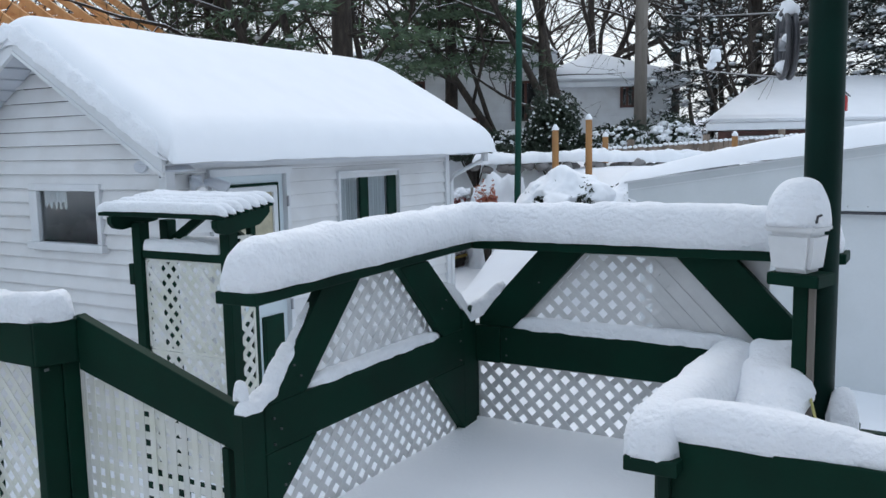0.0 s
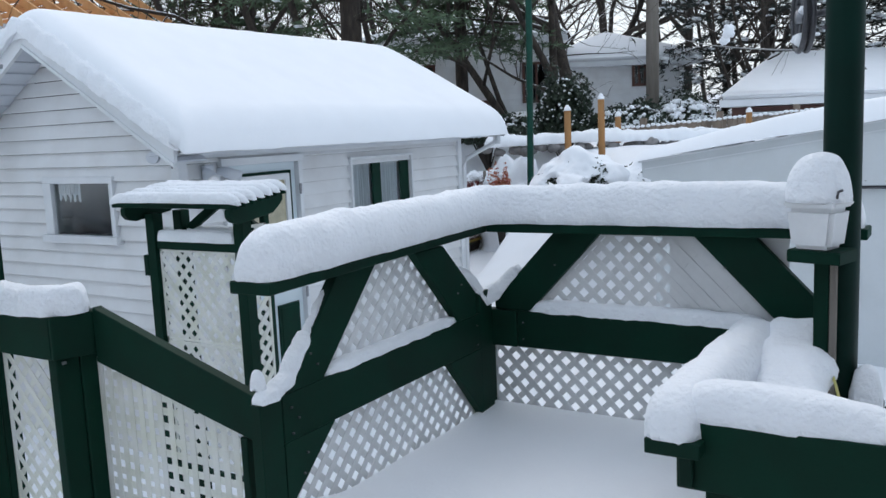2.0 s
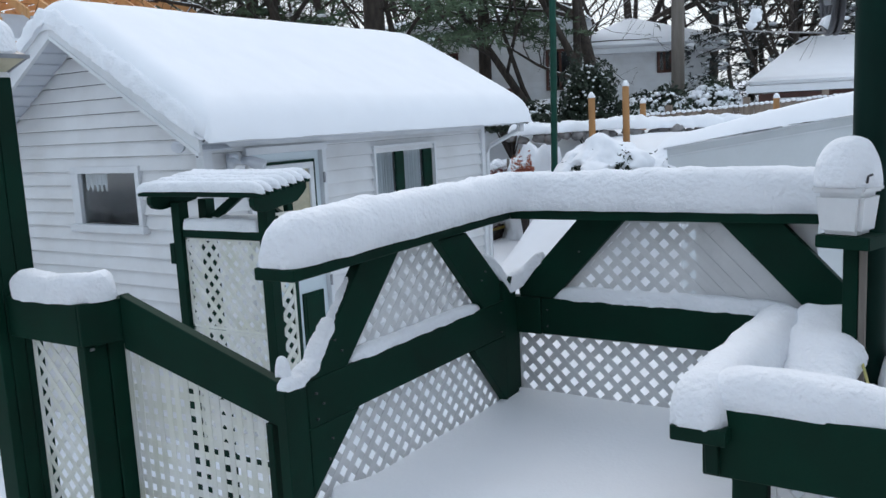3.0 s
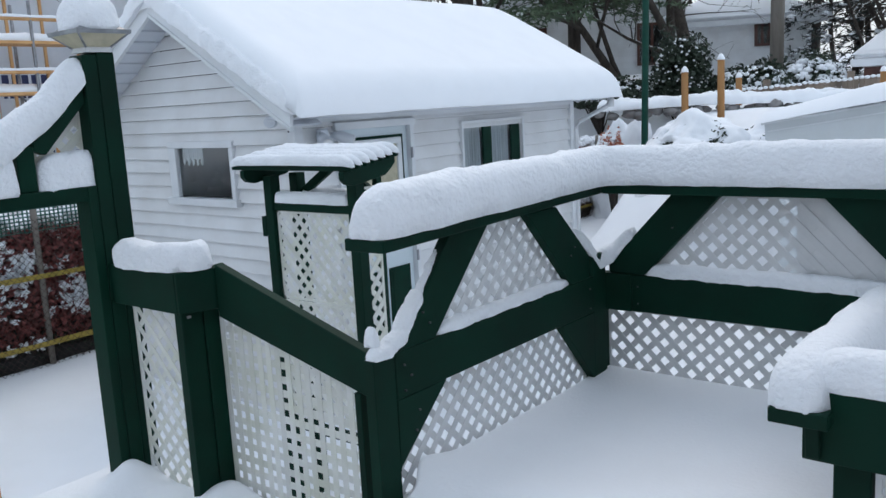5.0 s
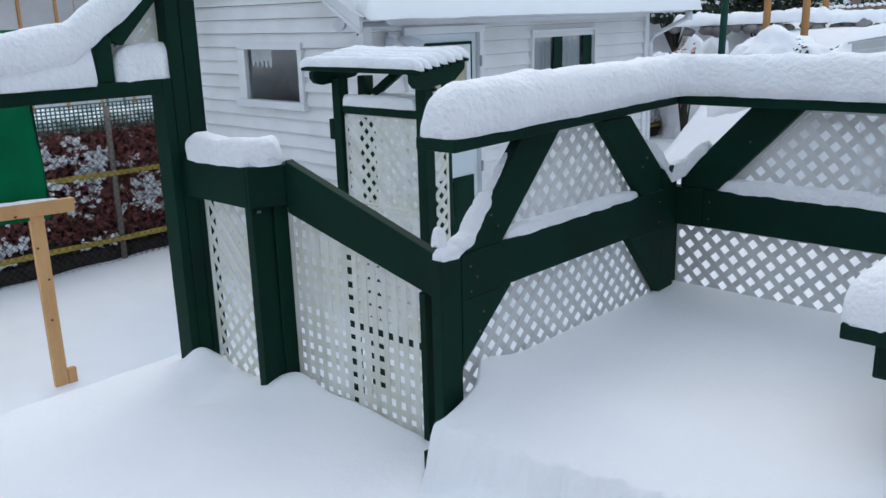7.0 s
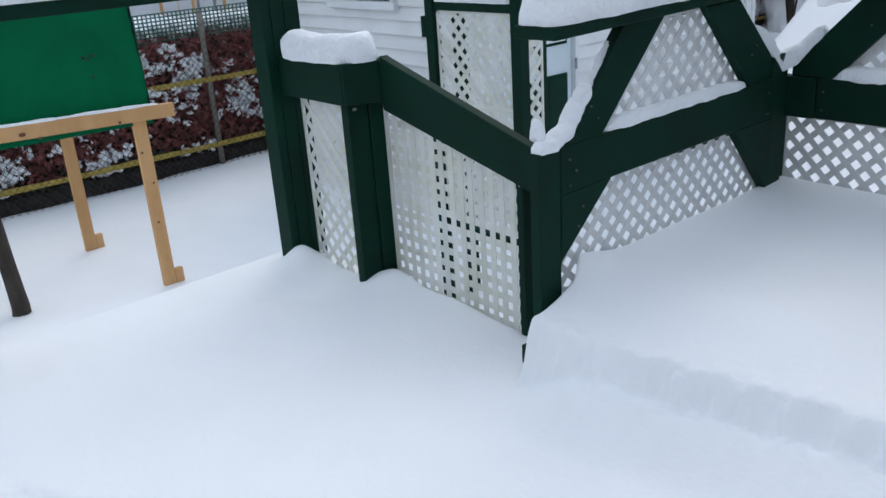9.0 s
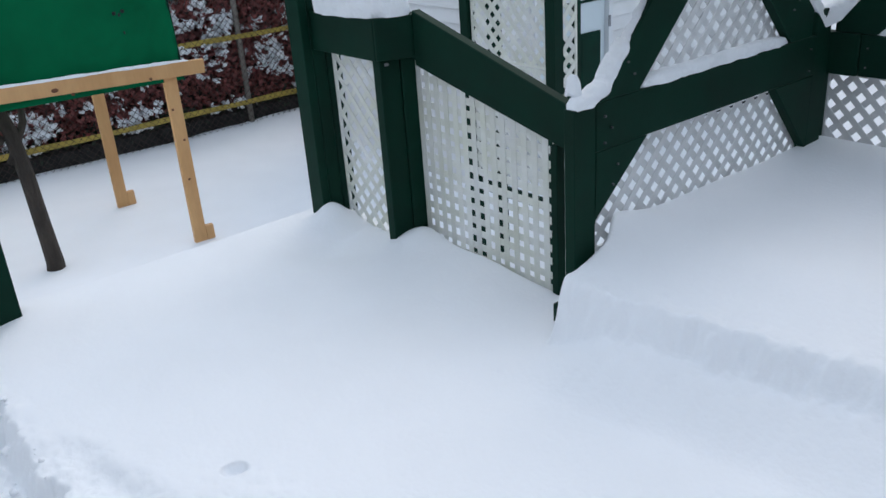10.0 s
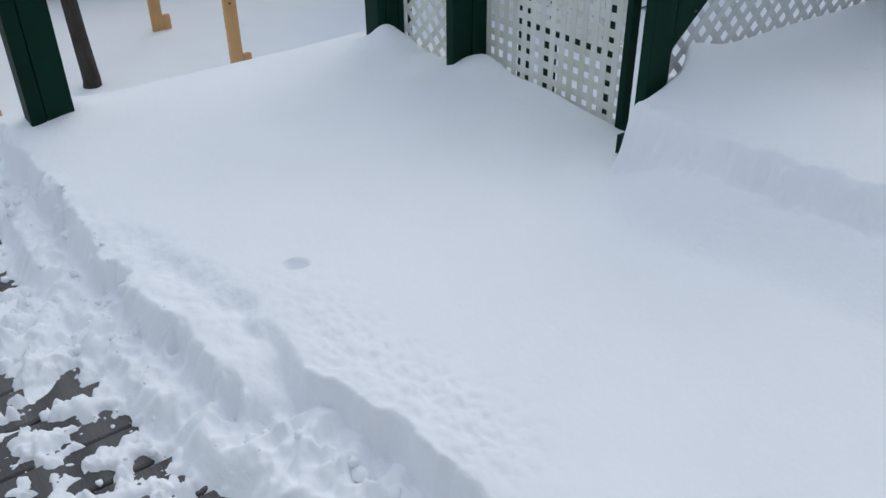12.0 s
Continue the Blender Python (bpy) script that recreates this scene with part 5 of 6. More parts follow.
for j in range(60):
    for i in range(120):
        a = j * 121 + i
        rf.append((a, a + 1, a + 122, a + 121))
tagged(from_lists("roof_snow", rs, rf, SNOW), "snow on the roof of the outbuilding", "snow")
# ---- behind the garden: bank, stone edging, posts and fences ----
def blob(name, c, r, seed, material, parent=None, flat=0.7, rings=10, seg=16, lumps=0.25, stretch=(1, 1)):
    v, f_ = [], []
    for i in range(rings + 1):
        a = math.pi * i / rings - math.pi / 2
        for k in range(seg):
            b = 2 * math.pi * k / seg
            d = Vector((math.cos(a) * math.cos(b), math.cos(a) * math.sin(b), math.sin(a)))
            rr = r * (1 + lumps * (noise.noise(d * 1.6 + Vector((seed, 0, 0))) + 0.5 * noise.noise(d * 4 + Vector((0, seed, 0)))))
            v.append(Vector(c) + Vector((d.x * rr * stretch[0], d.y * rr * stretch[1], d.z * rr * flat)))
    for i in range(rings):
        for k in range(seg):
            a, b = i * seg + k, i * seg + (k + 1) % seg
            f_.append((a, b, b + seg, a + seg))
    return from_lists(name, v, f_, material, parent)


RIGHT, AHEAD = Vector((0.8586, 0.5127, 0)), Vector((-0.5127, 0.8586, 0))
rng = np.random.default_rng(11)
edging = thing("stone_edging", "low wall of grey garden stones capped with snow", "wall")
for i in range(24):
    p = Vector((-7.9, 14.35, 0.74)) + RIGHT * (i * 0.235 + rng.uniform(-0.05, 0.05)) + AHEAD * rng.uniform(-0.06, 0.06)
    p.z += rng.uniform(-0.05, 0.05)
    blob("stone", p, rng.uniform(0.11, 0.18), i * 1.7, STONE, edging, 0.62, 7, 10, 0.35)
for k in range(2):
    e0 = Vector((-8.0, 14.36, 0.80)) + AHEAD * 0.1 * k + RIGHT * 0.3 * k
    snow_cap("", [e0, e0 + RIGHT * 1.9 + Vector((0, 0, 0.04)), e0 + RIGHT * 3.9 - Vector((0, 0, 0.02)), e0 + RIGHT * 5.7], 0.40, 0.19, 80 + k, SNOW, edging, "snow_cover", step=0.04, rough=0.05, freq=5)
for (x, y, zt), h in (((-6.17, 14.04, 1.40), 1.2), ((-5.67, 14.34, 1.57), 1.3), ((-6.12, 16.4, 1.28), 1.0), ((-3.9, 17.6, 1.25), 1.0)):
    st = thing("wooden_post", "short tan wooden garden post with a snow tip", "post", "garden posts")
    tube("shaft", [(x, y, zt - h), (x, y, zt)], [0.062, 0.058], STAKE, st, 12)
    tube("snow_tip", [(x, y, zt - 0.005), (x, y, zt + 0.04), (x, y, zt + 0.09), (x, y, zt + 0.10)], [0.064, 0.058, 0.025, 0.005], SNOW, st, 12)
pick = thing("picket_fence", "low weathered picket fence with snow along its top", "fence")
for i in range(48):
    p = Vector((-6.9, 17.0, 0)) + RIGHT * (i * 0.105)
    zt = 1.00 + 0.0055 * i + rng.uniform(-0.012, 0.012)
    bm = box(-0.047, 0.047, -0.012, 0.012, 0.3, zt, 0)
    bmesh.ops.transform(bm, matrix=Matrix.Translation(p) @ Matrix.Rotation(radians(30.84), 4, 'Z'), verts=bm.verts[:])
    part("picket", bm, FENCE_WOOD, pick)
    blob("snow_tip", p + Vector((0, 0, zt + 0.012)), 0.055, i * 1.1, SNOW, pick, 0.6, 5, 8, 0.1)
for i in (10, 25, 40):
    p = Vector((-6.9, 17.05, 0)) + RIGHT * (i * 0.105)
    bm = box(-0.06, 0.06, -0.06, 0.06, 0.3, 1.17 + 0.005 * i, 0.005)
    bmesh.ops.transform(bm, matrix=Matrix.Translation(p), verts=bm.verts[:])
    part("fence_post", bm, FENCE_WOOD, pick)

gpole = thing("flag_pole", "slim dark green pole rising out of a snowy bush", "pole")
tube("shaft", [(-6.89, 13.98, -0.3), (-6.84, 14.0, 2.5), (-6.79, 14.03, 8.2)], 0.058, FLAG_GREEN, gpole, 14)


# snowy bushes
def bush(name, label, c, size, leaves, seed, leaf_mat, leaf=0.09, snow=26, snow_r=(0.10, 0.24), stems=16, top=0.75, mantle=0.0):
    b = thing(name, label, "bush", "garden bushes")
    r_ = np.random.default_rng(seed)
    c, size = Vector(c), Vector(size)

    def place(g):
        d = Vector(g.normal(size=3)).normalized()
        rr = (0.86 if mantle else 1.0) * g.uniform(0.45, 1.0) ** 0.5 * (1 + (0.25 if mantle else 0.65) * noise.noise(d * 2.4 + Vector((seed, 0, 0))))
        return c + Vector((d.x * size.x * rr, d.y * size.y * rr, abs(d.z) * size.z * rr))
    leaf_cloud("leaves", leaves, place, leaf, leaf_mat, b, seed)["kind"] = "stuff"
    v, f_ = [], []
    for i in range(stems):
        e = place(r_)
        m = (c + e) / 2 + Vector((r_.normal() * 0.08, r_.normal() * 0.08, 0.05))
        tube_into(v, f_, [c - Vector((0, 0, 0.75)), m, e], [0.022, 0.014, 0.005], 5)
    from_lists("stems", v, f_, TWIG, b)["kind"] = "stuff"
    v, f_ = [], []
    if mantle:
        ph, rings_, seg_ = Vector((seed * 7.3, seed * 3.1, 0)), 44, 88
        for i in range(rings_ + 1):
            a = -0.25 + (math.pi / 2 + 0.25) * i / rings_
            for k in range(seg_):
                t = 2 * math.pi * k / seg_
                d = Vector((math.cos(a) * math.cos(t), math.cos(a) * math.sin(t), math.sin(a)))
                q = Vector((d.x * size.x, d.y * size.y, d.z * size.z))
                gap = noise.noise(q * 3.4 + ph) + 0.6 * noise.noise(q * 8.5 + ph) - 0.31 - 0.50 * d.z
                r = 1.0 + 0.22 * noise.noise(q * 2.1 + ph) + 0.07 * noise.noise(q * 5.5 - ph) + 0.02 * noise.noise(q * 13)
                r -= 0.36 * mantle * smoothstep(-0.25, 0.05, gap)
                v.append(c + q * r)
        for i in range(rings_):
            for k in range(seg_):
                a, e = i * seg_ + k, i * seg_ + (k + 1) % seg_
                f_.append((a, e, e + seg_, a + seg_))
    for i in range(0 if mantle else snow * 2):
        d = Vector(r_.normal(size=3)).normalized()
        d.z = abs(d.z) * 0.8 + 0.2 * top
        p = c + Vector((d.x * size.x * 0.92, d.y * size.y * 0.92, d.z * size.z))
        blob_into(v, f_, p, r_.uniform(*snow_r), r_, 0.72, 0.55, (8, 12))
    from_lists("snow_load", v, f_, SNOW, b, "heaped snow")["kind"] = "stuff"
    return b


bush("evergreen_bush", "low evergreen bush weighed down by heavy snow", (-4.88, 11.3, -0.05), (0.78, 0.7, 0.80), 16000, 1, LEAF_DARK, 0.06, stems=20, mantle=1.0)
bush("evergreen_bush", "spreading evergreen bush almost buried in snow", (-4.1, 11.9, -0.05), (0.85, 0.7, 0.72), 12000, 2, LEAF_DARK, 0.06, stems=16, mantle=0.9)
bush("evergreen_bush", "rounded bush buried in snow beside the shed", (-8.05, 15.6, -1.2), (0.85, 0.65, 1.75), 300, 3, LEAF_DARK, 0.08, stems=8, mantle=0.3)
bush("bright_bush", "small bush with orange and red leaves under snow", (-7.55, 14.1, -0.5), (0.26, 0.2, 0.85), 3600, 4, LEAF_BRIGHT, 0.05, 9, (0.03, 0.07), 12)
bush("evergreen_bush", "low snow-covered shrub on the bank", (-3.2, 12.6, 0.15), (0.8, 0.6, 0.62), 4000, 5, LEAF_DARK, 0.06, stems=10, mantle=0.6)
bush("rhododendron", "tall dark broad-leaved shrub dusted with snow", (-8.75, 19.8, 0.85), (0.72, 0.7, 1.5), 4200, 6, LEAF_DARK, 0.12, 120, (0.012, 0.04), 30)
bush("rhododendron", "dark broad-leaved shrub dusted with snow", (-10.4, 18.9, 0.8), (1.3, 0.8, 0.7), 4200, 7, LEAF_DARK, 0.11, 110, (0.015, 0.05), 28)
bush("rhododendron", "dark broad-leaved shrub dusted with snow", (-7.2, 20.3, 0.95), (0.95, 0.7, 0.62), 4500, 8, LEAF_DARK, 0.11, 160, (0.02, 0.07), 22)
bush("rhododendron", "dark broad-leaved shrub loaded with snow", (-6.1, 21.0, 1.0), (0.75, 0.7, 0.66), 3000, 9, LEAF_DARK, 0.10, 130, (0.03, 0.10), 18)
bush("rhododendron", "dark shrub in front of the white house", (-11.9, 20.5, 1.0), (1.1, 0.8, 0.6), 3000, 10, LEAF_DARK, 0.10, 70, (0.015, 0.05), 22)


# ---- far white house, turned towards the garden ----
def local_frame(name, label, category, origin):
    ob = thing(name, label, category)
    ob.matrix_world = Matrix.Translation(origin) @ Matrix.Rotation(radians(30.84), 4, 'Z')
    return ob


far = local_frame("white_house", "white sided house with brown windows and a snow roof", "house", (-15.57, 25.9, 0))
part("wall", box(-2.6, 3.4, 0.0, 5.0, 0.6, 4.1, 0), SIDING, far)
part("wall", box(3.41, 7.96, -0.15, 6.0, 0.6, 3.15, 0), SIDING, far)
fw = far.children[0], far.children[1]
for wall_, u0, u1, v0, zt in ((fw[0], -2.58, 3.38, -0.001, 4.05), (fw[1], 3.43, 7.94, -0.151, 3.1)):
    z_ = 0.9
    while z_ < zt:
        vs = [(u0, v0, z_ + 0.19), (u1, v0, z_ + 0.19), (u1, v0 - 0.028, z_), (u0, v0 - 0.028, z_), (u0, v0, z_), (u1, v0, z_)]
        part("clapboard", raw(vs, [(0, 3, 2, 1), (3, 4, 5, 2), (0, 4, 3), (1, 2, 5)]), SIDING, wall_)
        z_ += 0.2
def hip(u0, u1, v0, v1, z0, z1, inset, th=0.22):
    """A hipped roof of snow on a thin roof deck."""
    m = (v0 + v1) / 2
    deckb = raw([(u0, v0, z0), (u1, v0, z0), (u1, v1, z0), (u0, v1, z0), (u0, v0, z0 - 0.16), (u1, v0, z0 - 0.16), (u1, v1, z0 - 0.16), (u0, v1, z0 - 0.16)],
                [(0, 1, 2, 3), (7, 6, 5, 4), (0, 4, 5, 1), (1, 5, 6, 2), (2, 6, 7, 3), (3, 7, 4, 0)])
    o = 0.06
    snow = raw([(u0 - o, v0 - o, z0 + 0.01), (u1 + o, v0 - o, z0 + 0.01), (u1 + o, v1 + o, z0 + 0.01), (u0 - o, v1 + o, z0 + 0.01),
                (u0, v0, z0 + th), (u1, v0, z0 + th), (u1, v1, z0 + th), (u0, v1, z0 + th), (u0 + inset, m, z1 + th), (u1 - inset, m, z1 + th)],
               [(3, 2, 1, 0), (0, 1, 5, 4), (1, 2, 6, 5), (2, 3, 7, 6), (3, 0, 4, 7), (4, 5, 9, 8), (5, 6, 9), (6, 7, 8, 9), (7, 4, 8)])
    bmesh.ops.bevel(snow, geom=snow.edges[:], offset=0.09, segments=3, affect='EDGES')
    return deckb, snow
for args in ((-3.0, 4.0, -0.5, 5.5, 4.15, 5.0, 2.6), (3.2, 8.5, -0.65, 6.5, 3.22, 4.35, 2.6)):
    a, b = hip(*args)
    part("roof", a, TRIM, far)
    part("roof_snow", b, SNOW, far, "snow on the roof", True)
def far_window(parent, u0, u1, z0, z1, v):
    # A near-black slab stands for the unlit room behind the pane.
    w = part("window", box(u0, u1, v - 0.02, v - 0.005, z0, z1, 0), SHADE_MARK_BLACK, parent, "window with red-brown frame")
    t = 0.09
    for a, b, c, d in ((u0 - t, u0, z0 - t, z1 + t), (u1, u1 + t, z0 - t, z1 + t), (u0, u1, z1, z1 + t), (u0, u1, z0 - t, z0), ((u0 + u1) / 2 - 0.04, (u0 + u1) / 2 + 0.04, z0, z1)):
        part("frame", box(a, b, v - 0.07, v - 0.01, c, d, 0.004), BROWN_PAINT, w)
    part("pane", box(u0, u1, v - 0.035, v - 0.03, z0, z1, 0), GLASS, w)
far_window(far, 2.55, 3.35, 2.05, 3.25, -0.03)
far_window(far, 6.28, 6.58, 2.45, 3.1, -0.18)
far_window(far, -1.4, -0.6, 2.6, 3.3, -0.03)
part("chimney_box", box(0.9, 1.3, -0.35, 0.0, 1.6, 2.1), BROWN_PAINT, far)
tube("meter", [(7.25, -0.16, 2.95), (7.25, -0.24, 2.95)], 0.08, DARK_METAL, far, 12)
tube("downpipe", [(7.9, -0.25, 3.1), (7.9, -0.22, 0.8)], 0.035, TRIM, far, 8)

# ---- garage behind ----
gar = local_frame("garage", "low garage with a deep snow roof and brown trim", "garage", (-10.45, 17.31, 0))
part("wall", prism([(6.55, 0.35), (13.5, 0.35), (13.5, 6.0), (9.6, 6.0)], 0.98, "z", 0.4, 0), BROWN_PAINT, gar)
part("garage_door", box(6.9, 9.4, 0.28, 0.34, 0.4, 1.26, 0.01), ROOF_WHITE, gar)
for i in range(3):
    part("door_groove", box(6.92, 9.38, 0.272, 0.279, 0.62 + i * 0.22, 0.632 + i * 0.22, 0), SOFFIT, gar)
part("roof", raw([(6.15, 0, 1.40), (14, 0, 1.40), (14, 8, 1.40), (10.4, 8, 1.40), (6.15, 0, 1.56), (14, 0, 1.56), (14, 8, 1.56), (10.4, 8, 1.56)], [(3, 2, 1, 0), (4, 5, 6, 7), (0, 1, 5, 4), (1, 2, 6, 5), (2, 3, 7, 6), (3, 0, 4, 7)]), TRIM, gar)
sn = raw([(6.1, -0.06, 1.57), (14, -0.06, 1.57), (14, 8, 1.57), (10.4, 8, 1.57), (6.2, 0.05, 1.74), (14, 0.05, 1.74), (14, 4.3, 2.92), (8.95, 4.3, 2.92)],
         [(3, 2, 1, 0), (0, 1, 5, 4), (4, 5, 6, 7), (1, 2, 6, 5), (2, 3, 7, 6), (3, 0, 4, 7)])
bmesh.ops.bevel(sn, geom=sn.edges[:], offset=0.08, segments=3, affect='EDGES')
part("roof_snow", sn, SNOW, gar, "snow on the roof", True)

# ---- utility pole, clothes line, bird house ----
up = thing("utility_pole", "tall weathered grey wooden utility pole", "pole")
tube("shaft", [(-7.11, 21.63, 0.6), (-7.09, 21.64, 4), (-7.05, 21.66, 9)], [0.165, 0.155, 0.14], POLE_WOOD, up, 18)
for k in range(4):
    tube("cable", [(-7.25 + 0.1 * k, 21.6, 4.9 + 0.5 * k), (-9, 26, 4.4 + 0.35 * k), (-12, 31, 4.6 + 0.2 * k)], 0.012, DARK_METAL, up, 4)
wheel = thing("clothes_line_pulley", "large grey clothes-line pulley with snow in its spokes", "pulley")
WC, WU = Vector((-0.70, 3.30, 1.48)), Vector((-0.335, 0.942, 0))
def circle(c, u, r, n=36, off=0.0):
    s = Vector((u.y, -u.x, 0))
    return [c + s * off + (u * math.cos(2 * math.pi * i / n) + Vector((0, 0, 1)) * math.sin(2 * math.pi * i / n)) * r for i in range(n + 1)]
for off in (-0.012, 0.012):
    tube("rim", circle(WC, WU, 0.112, 36, off), 0.009, DARK_METAL, wheel, 8)
tube("groove", circle(WC, WU, 0.098), 0.011, DARK_METAL, wheel, 8)
for k in range(4):
    a = k * math.pi / 2 + 0.5
    tube("spoke", [WC, WC + (WU * math.cos(a) + Vector((0, 0, 1)) * math.sin(a)) * 0.10], 0.009, DARK_METAL, wheel, 6)
tube("hub", [WC + Vector((0.02, 0.01, 0)), WC - Vector((0.02, 0.01, 0))], 0.022, STEEL, wheel, 12)
tube("bracket", [WC, WC + Vector((0.06, -0.06, 0.0)), Vector((-0.60, 3.16, 1.48))], 0.011, DARK_METAL, wheel, 8)
tube("bracket", [WC + Vector((0, 0, 0.0)), WC + Vector((0.05, -0.05, 0.06)), Vector((-0.60, 3.16, 1.54))], 0.008, DARK_METAL, wheel, 8)
for d, r in (((0.0, 0.0, 0.125), 0.028), ((-0.02, 0.05, 0.105), 0.026), ((0.02, -0.05, 0.105), 0.030), ((0.0, 0.0, -0.075), 0.030), ((-0.02, 0.04, -0.07), 0.026), ((0.01, -0.02, 0.02), 0.022)):
    blob("snow_clump", WC + Vector(d), r, r * 99, SNOW, wheel, 0.8, 7, 12)
line = thing("clothes_line", "double clothes line running to the far pole", "line")
def sag(a, b, s, n=24):
    a, b = Vector(a), Vector(b)
    return [a.lerp(b, i / n) - Vector((0, 0, s * 4 * (i / n) * (1 - i / n))) for i in range(n + 1)]
tube("strand", sag((-0.70, 3.32, 1.592), (-6.95, 21.6, 4.55), 0.10), 0.0035, WIRE, line, 5)
tube("strand", sag((-0.70, 3.30, 1.37), (-6.95, 21.6, 3.62), 0.16), 0.0035, WIRE, line, 5)
blob("snow_clump", (-2.12, 8.32, 1.93), 0.062, 3.0, SNOW, line, 1.0, 8, 12, 0.5)
blob("snow_clump", (-2.16, 8.35, 1.86), 0.045, 5.0, SNOW, line, 0.9, 8, 12, 0.5)
birdh = thing("bird_house", "small red bird house on a thin post", "bird house")
part("body", prism([(-1.68, 1.54), (-1.50, 1.54), (-1.50, 1.74), (-1.59, 1.83), (-1.68, 1.74)], 0.16, "y", 13.30), RED, birdh)
part("roof", prism([(-1.71, 1.73), (-1.59, 1.845), (-1.47, 1.73), (-1.47, 1.75), (-1.59, 1.87), (-1.71, 1.75)], 0.2, "y", 13.28, 0), DARK_METAL, birdh)
tube("post", [(-1.59, 13.38, 1.54), (-1.59, 13.38, -0.4)], 0.02, POLE_WOOD, birdh, 8)

# ---- house under construction ----
site = thing("unfinished_house", "house under construction wrapped in white sheeting with bare rafters", "house")
part("wall", box(-24, -17.02, 1.0, 16.0, -0.8, 3.7, 0), PINE, site)
for j in range(9):
    y0 = 1.0 + j * 1.68
    part("wrap_sheet", box(-17.015, -17.0, y0, y0 + 1.66, -0.6, 3.68, 0), WRAP, site)
for j in range(22):
    y0 = 1.2 + j * 0.68
    part("batten", box(-16.998, -16.955, y0, y0 + 0.05, -0.6, 3.6, 0), PINE, site)
for j in range(24):
    y0 = 1.2 + j * 0.61
    part("rafter", prism([(-16.5, 3.55), (-20.5, 5.8), (-20.5, 6.0), (-16.5, 3.74)], 0.05, "y", y0, 0), PINE, site)
    part("rafter", prism([(-24.5, 3.55), (-20.5, 5.8), (-20.5, 6.0), (-24.5, 3.74)], 0.05, "y", y0, 0), PINE, site)
    part("collar_tie", box(-22.5, -18.5, y0 + 0.06, y0 + 0.1, 4.45, 4.58, 0), PINE, site)
    part("web", prism([(-18.6, 4.5), (-17.6, 3.72), (-17.5, 3.72), (-18.5, 4.52)], 0.04, "y", y0 + 0.06, 0), PINE, site)
# printing on the sheeting, as plain bars
for j in range(5):
    for k in range(2):
        y0, z0 = 2.0 + j * 2.9 + (0.9 if k else 0), 1.55 - 1.5 * k
        for i in range(5):
            part("print_bar", box(-16.999, -16.996, y0 + i * 0.19, y0 + i * 0.19 + 0.13, z0 + 0.3, z0 + 0.52, 0), INK, site)
        for i in range(8):
            part("print_bar", box(-16.999, -16.996, y0 + i * 0.115, y0 + i * 0.115 + 0.08, z0 + 0.08, z0 + 0.2, 0), INK, site)
    part("print_mark", prism([(2.4 + j * 2.9, 0.55), (2.85 + j * 2.9, 0.55), (2.85 + j * 2.9, 0.80), (2.62 + j * 2.9, 1.0), (2.4 + j * 2.9, 0.80)], 0.003, "x", -16.999, 0), INK, site)
    part("print_line", box(-16.999, -16.996, 2.0 + j * 2.9, 2.7 + j * 2.9, 0.12, 0.2, 0), RED, site)
scaf = thing("scaffold", "steel scaffold with snow-covered planks along the new house", "scaffold")
for z_ in (1.65, 2.55):
    for k in range(2):
        part("plank", box(-16.4 + 0.32 * k, -16.1 + 0.32 * k, 2.0, 14.0, z_, z_ + 0.05, 0), PINE, scaf)
    snow_cap("", [(-16.1, 2.0, z_ + 0.05), (-16.1, 8.0, z_ + 0.05), (-16.1, 14.0, z_ + 0.05)], 0.6, 0.15, 60 + z_, SNOW, scaf, "snow_cover", step=0.1, rough=0.02)
for z_ in (2.05, 2.98):
    tube("guard_rail", [(-15.8, 2.0, z_), (-15.8, 14.0, z_)], 0.035, PINE, scaf, 6)
    snow_cap("", [(-15.8, 2.0, z_ + 0.03), (-15.8, 14.0, z_ + 0.03)], 0.07, 0.05, 70 + z_, SNOW, scaf, "snow_cover", step=0.1, rough=0.01)
for y_ in (2.5, 5.2, 7.9, 9.2, 11.5, 13.6):
    tube("upright", [(-15.8, y_, -0.9), (-15.8, y_, 3.3)], 0.03, STEEL, scaf, 8)
    tube("upright", [(-16.5, y_, -0.9), (-16.5, y_, 3.3)], 0.03, STEEL, scaf, 8)
    tube("brace", [(-15.8, y_, 1.2), (-16.5, y_, 1.65)], 0.02, STEEL, scaf, 6)
    tube("brace", [(-15.8, y_ - 0.5, 1.1), (-15.8, y_, 1.62)], 0.02, STEEL, scaf, 6)
part("red_tape", box(-16.99, -16.98, 8.3, 9.8, 2.15, 2.2, 0), RED, scaf)

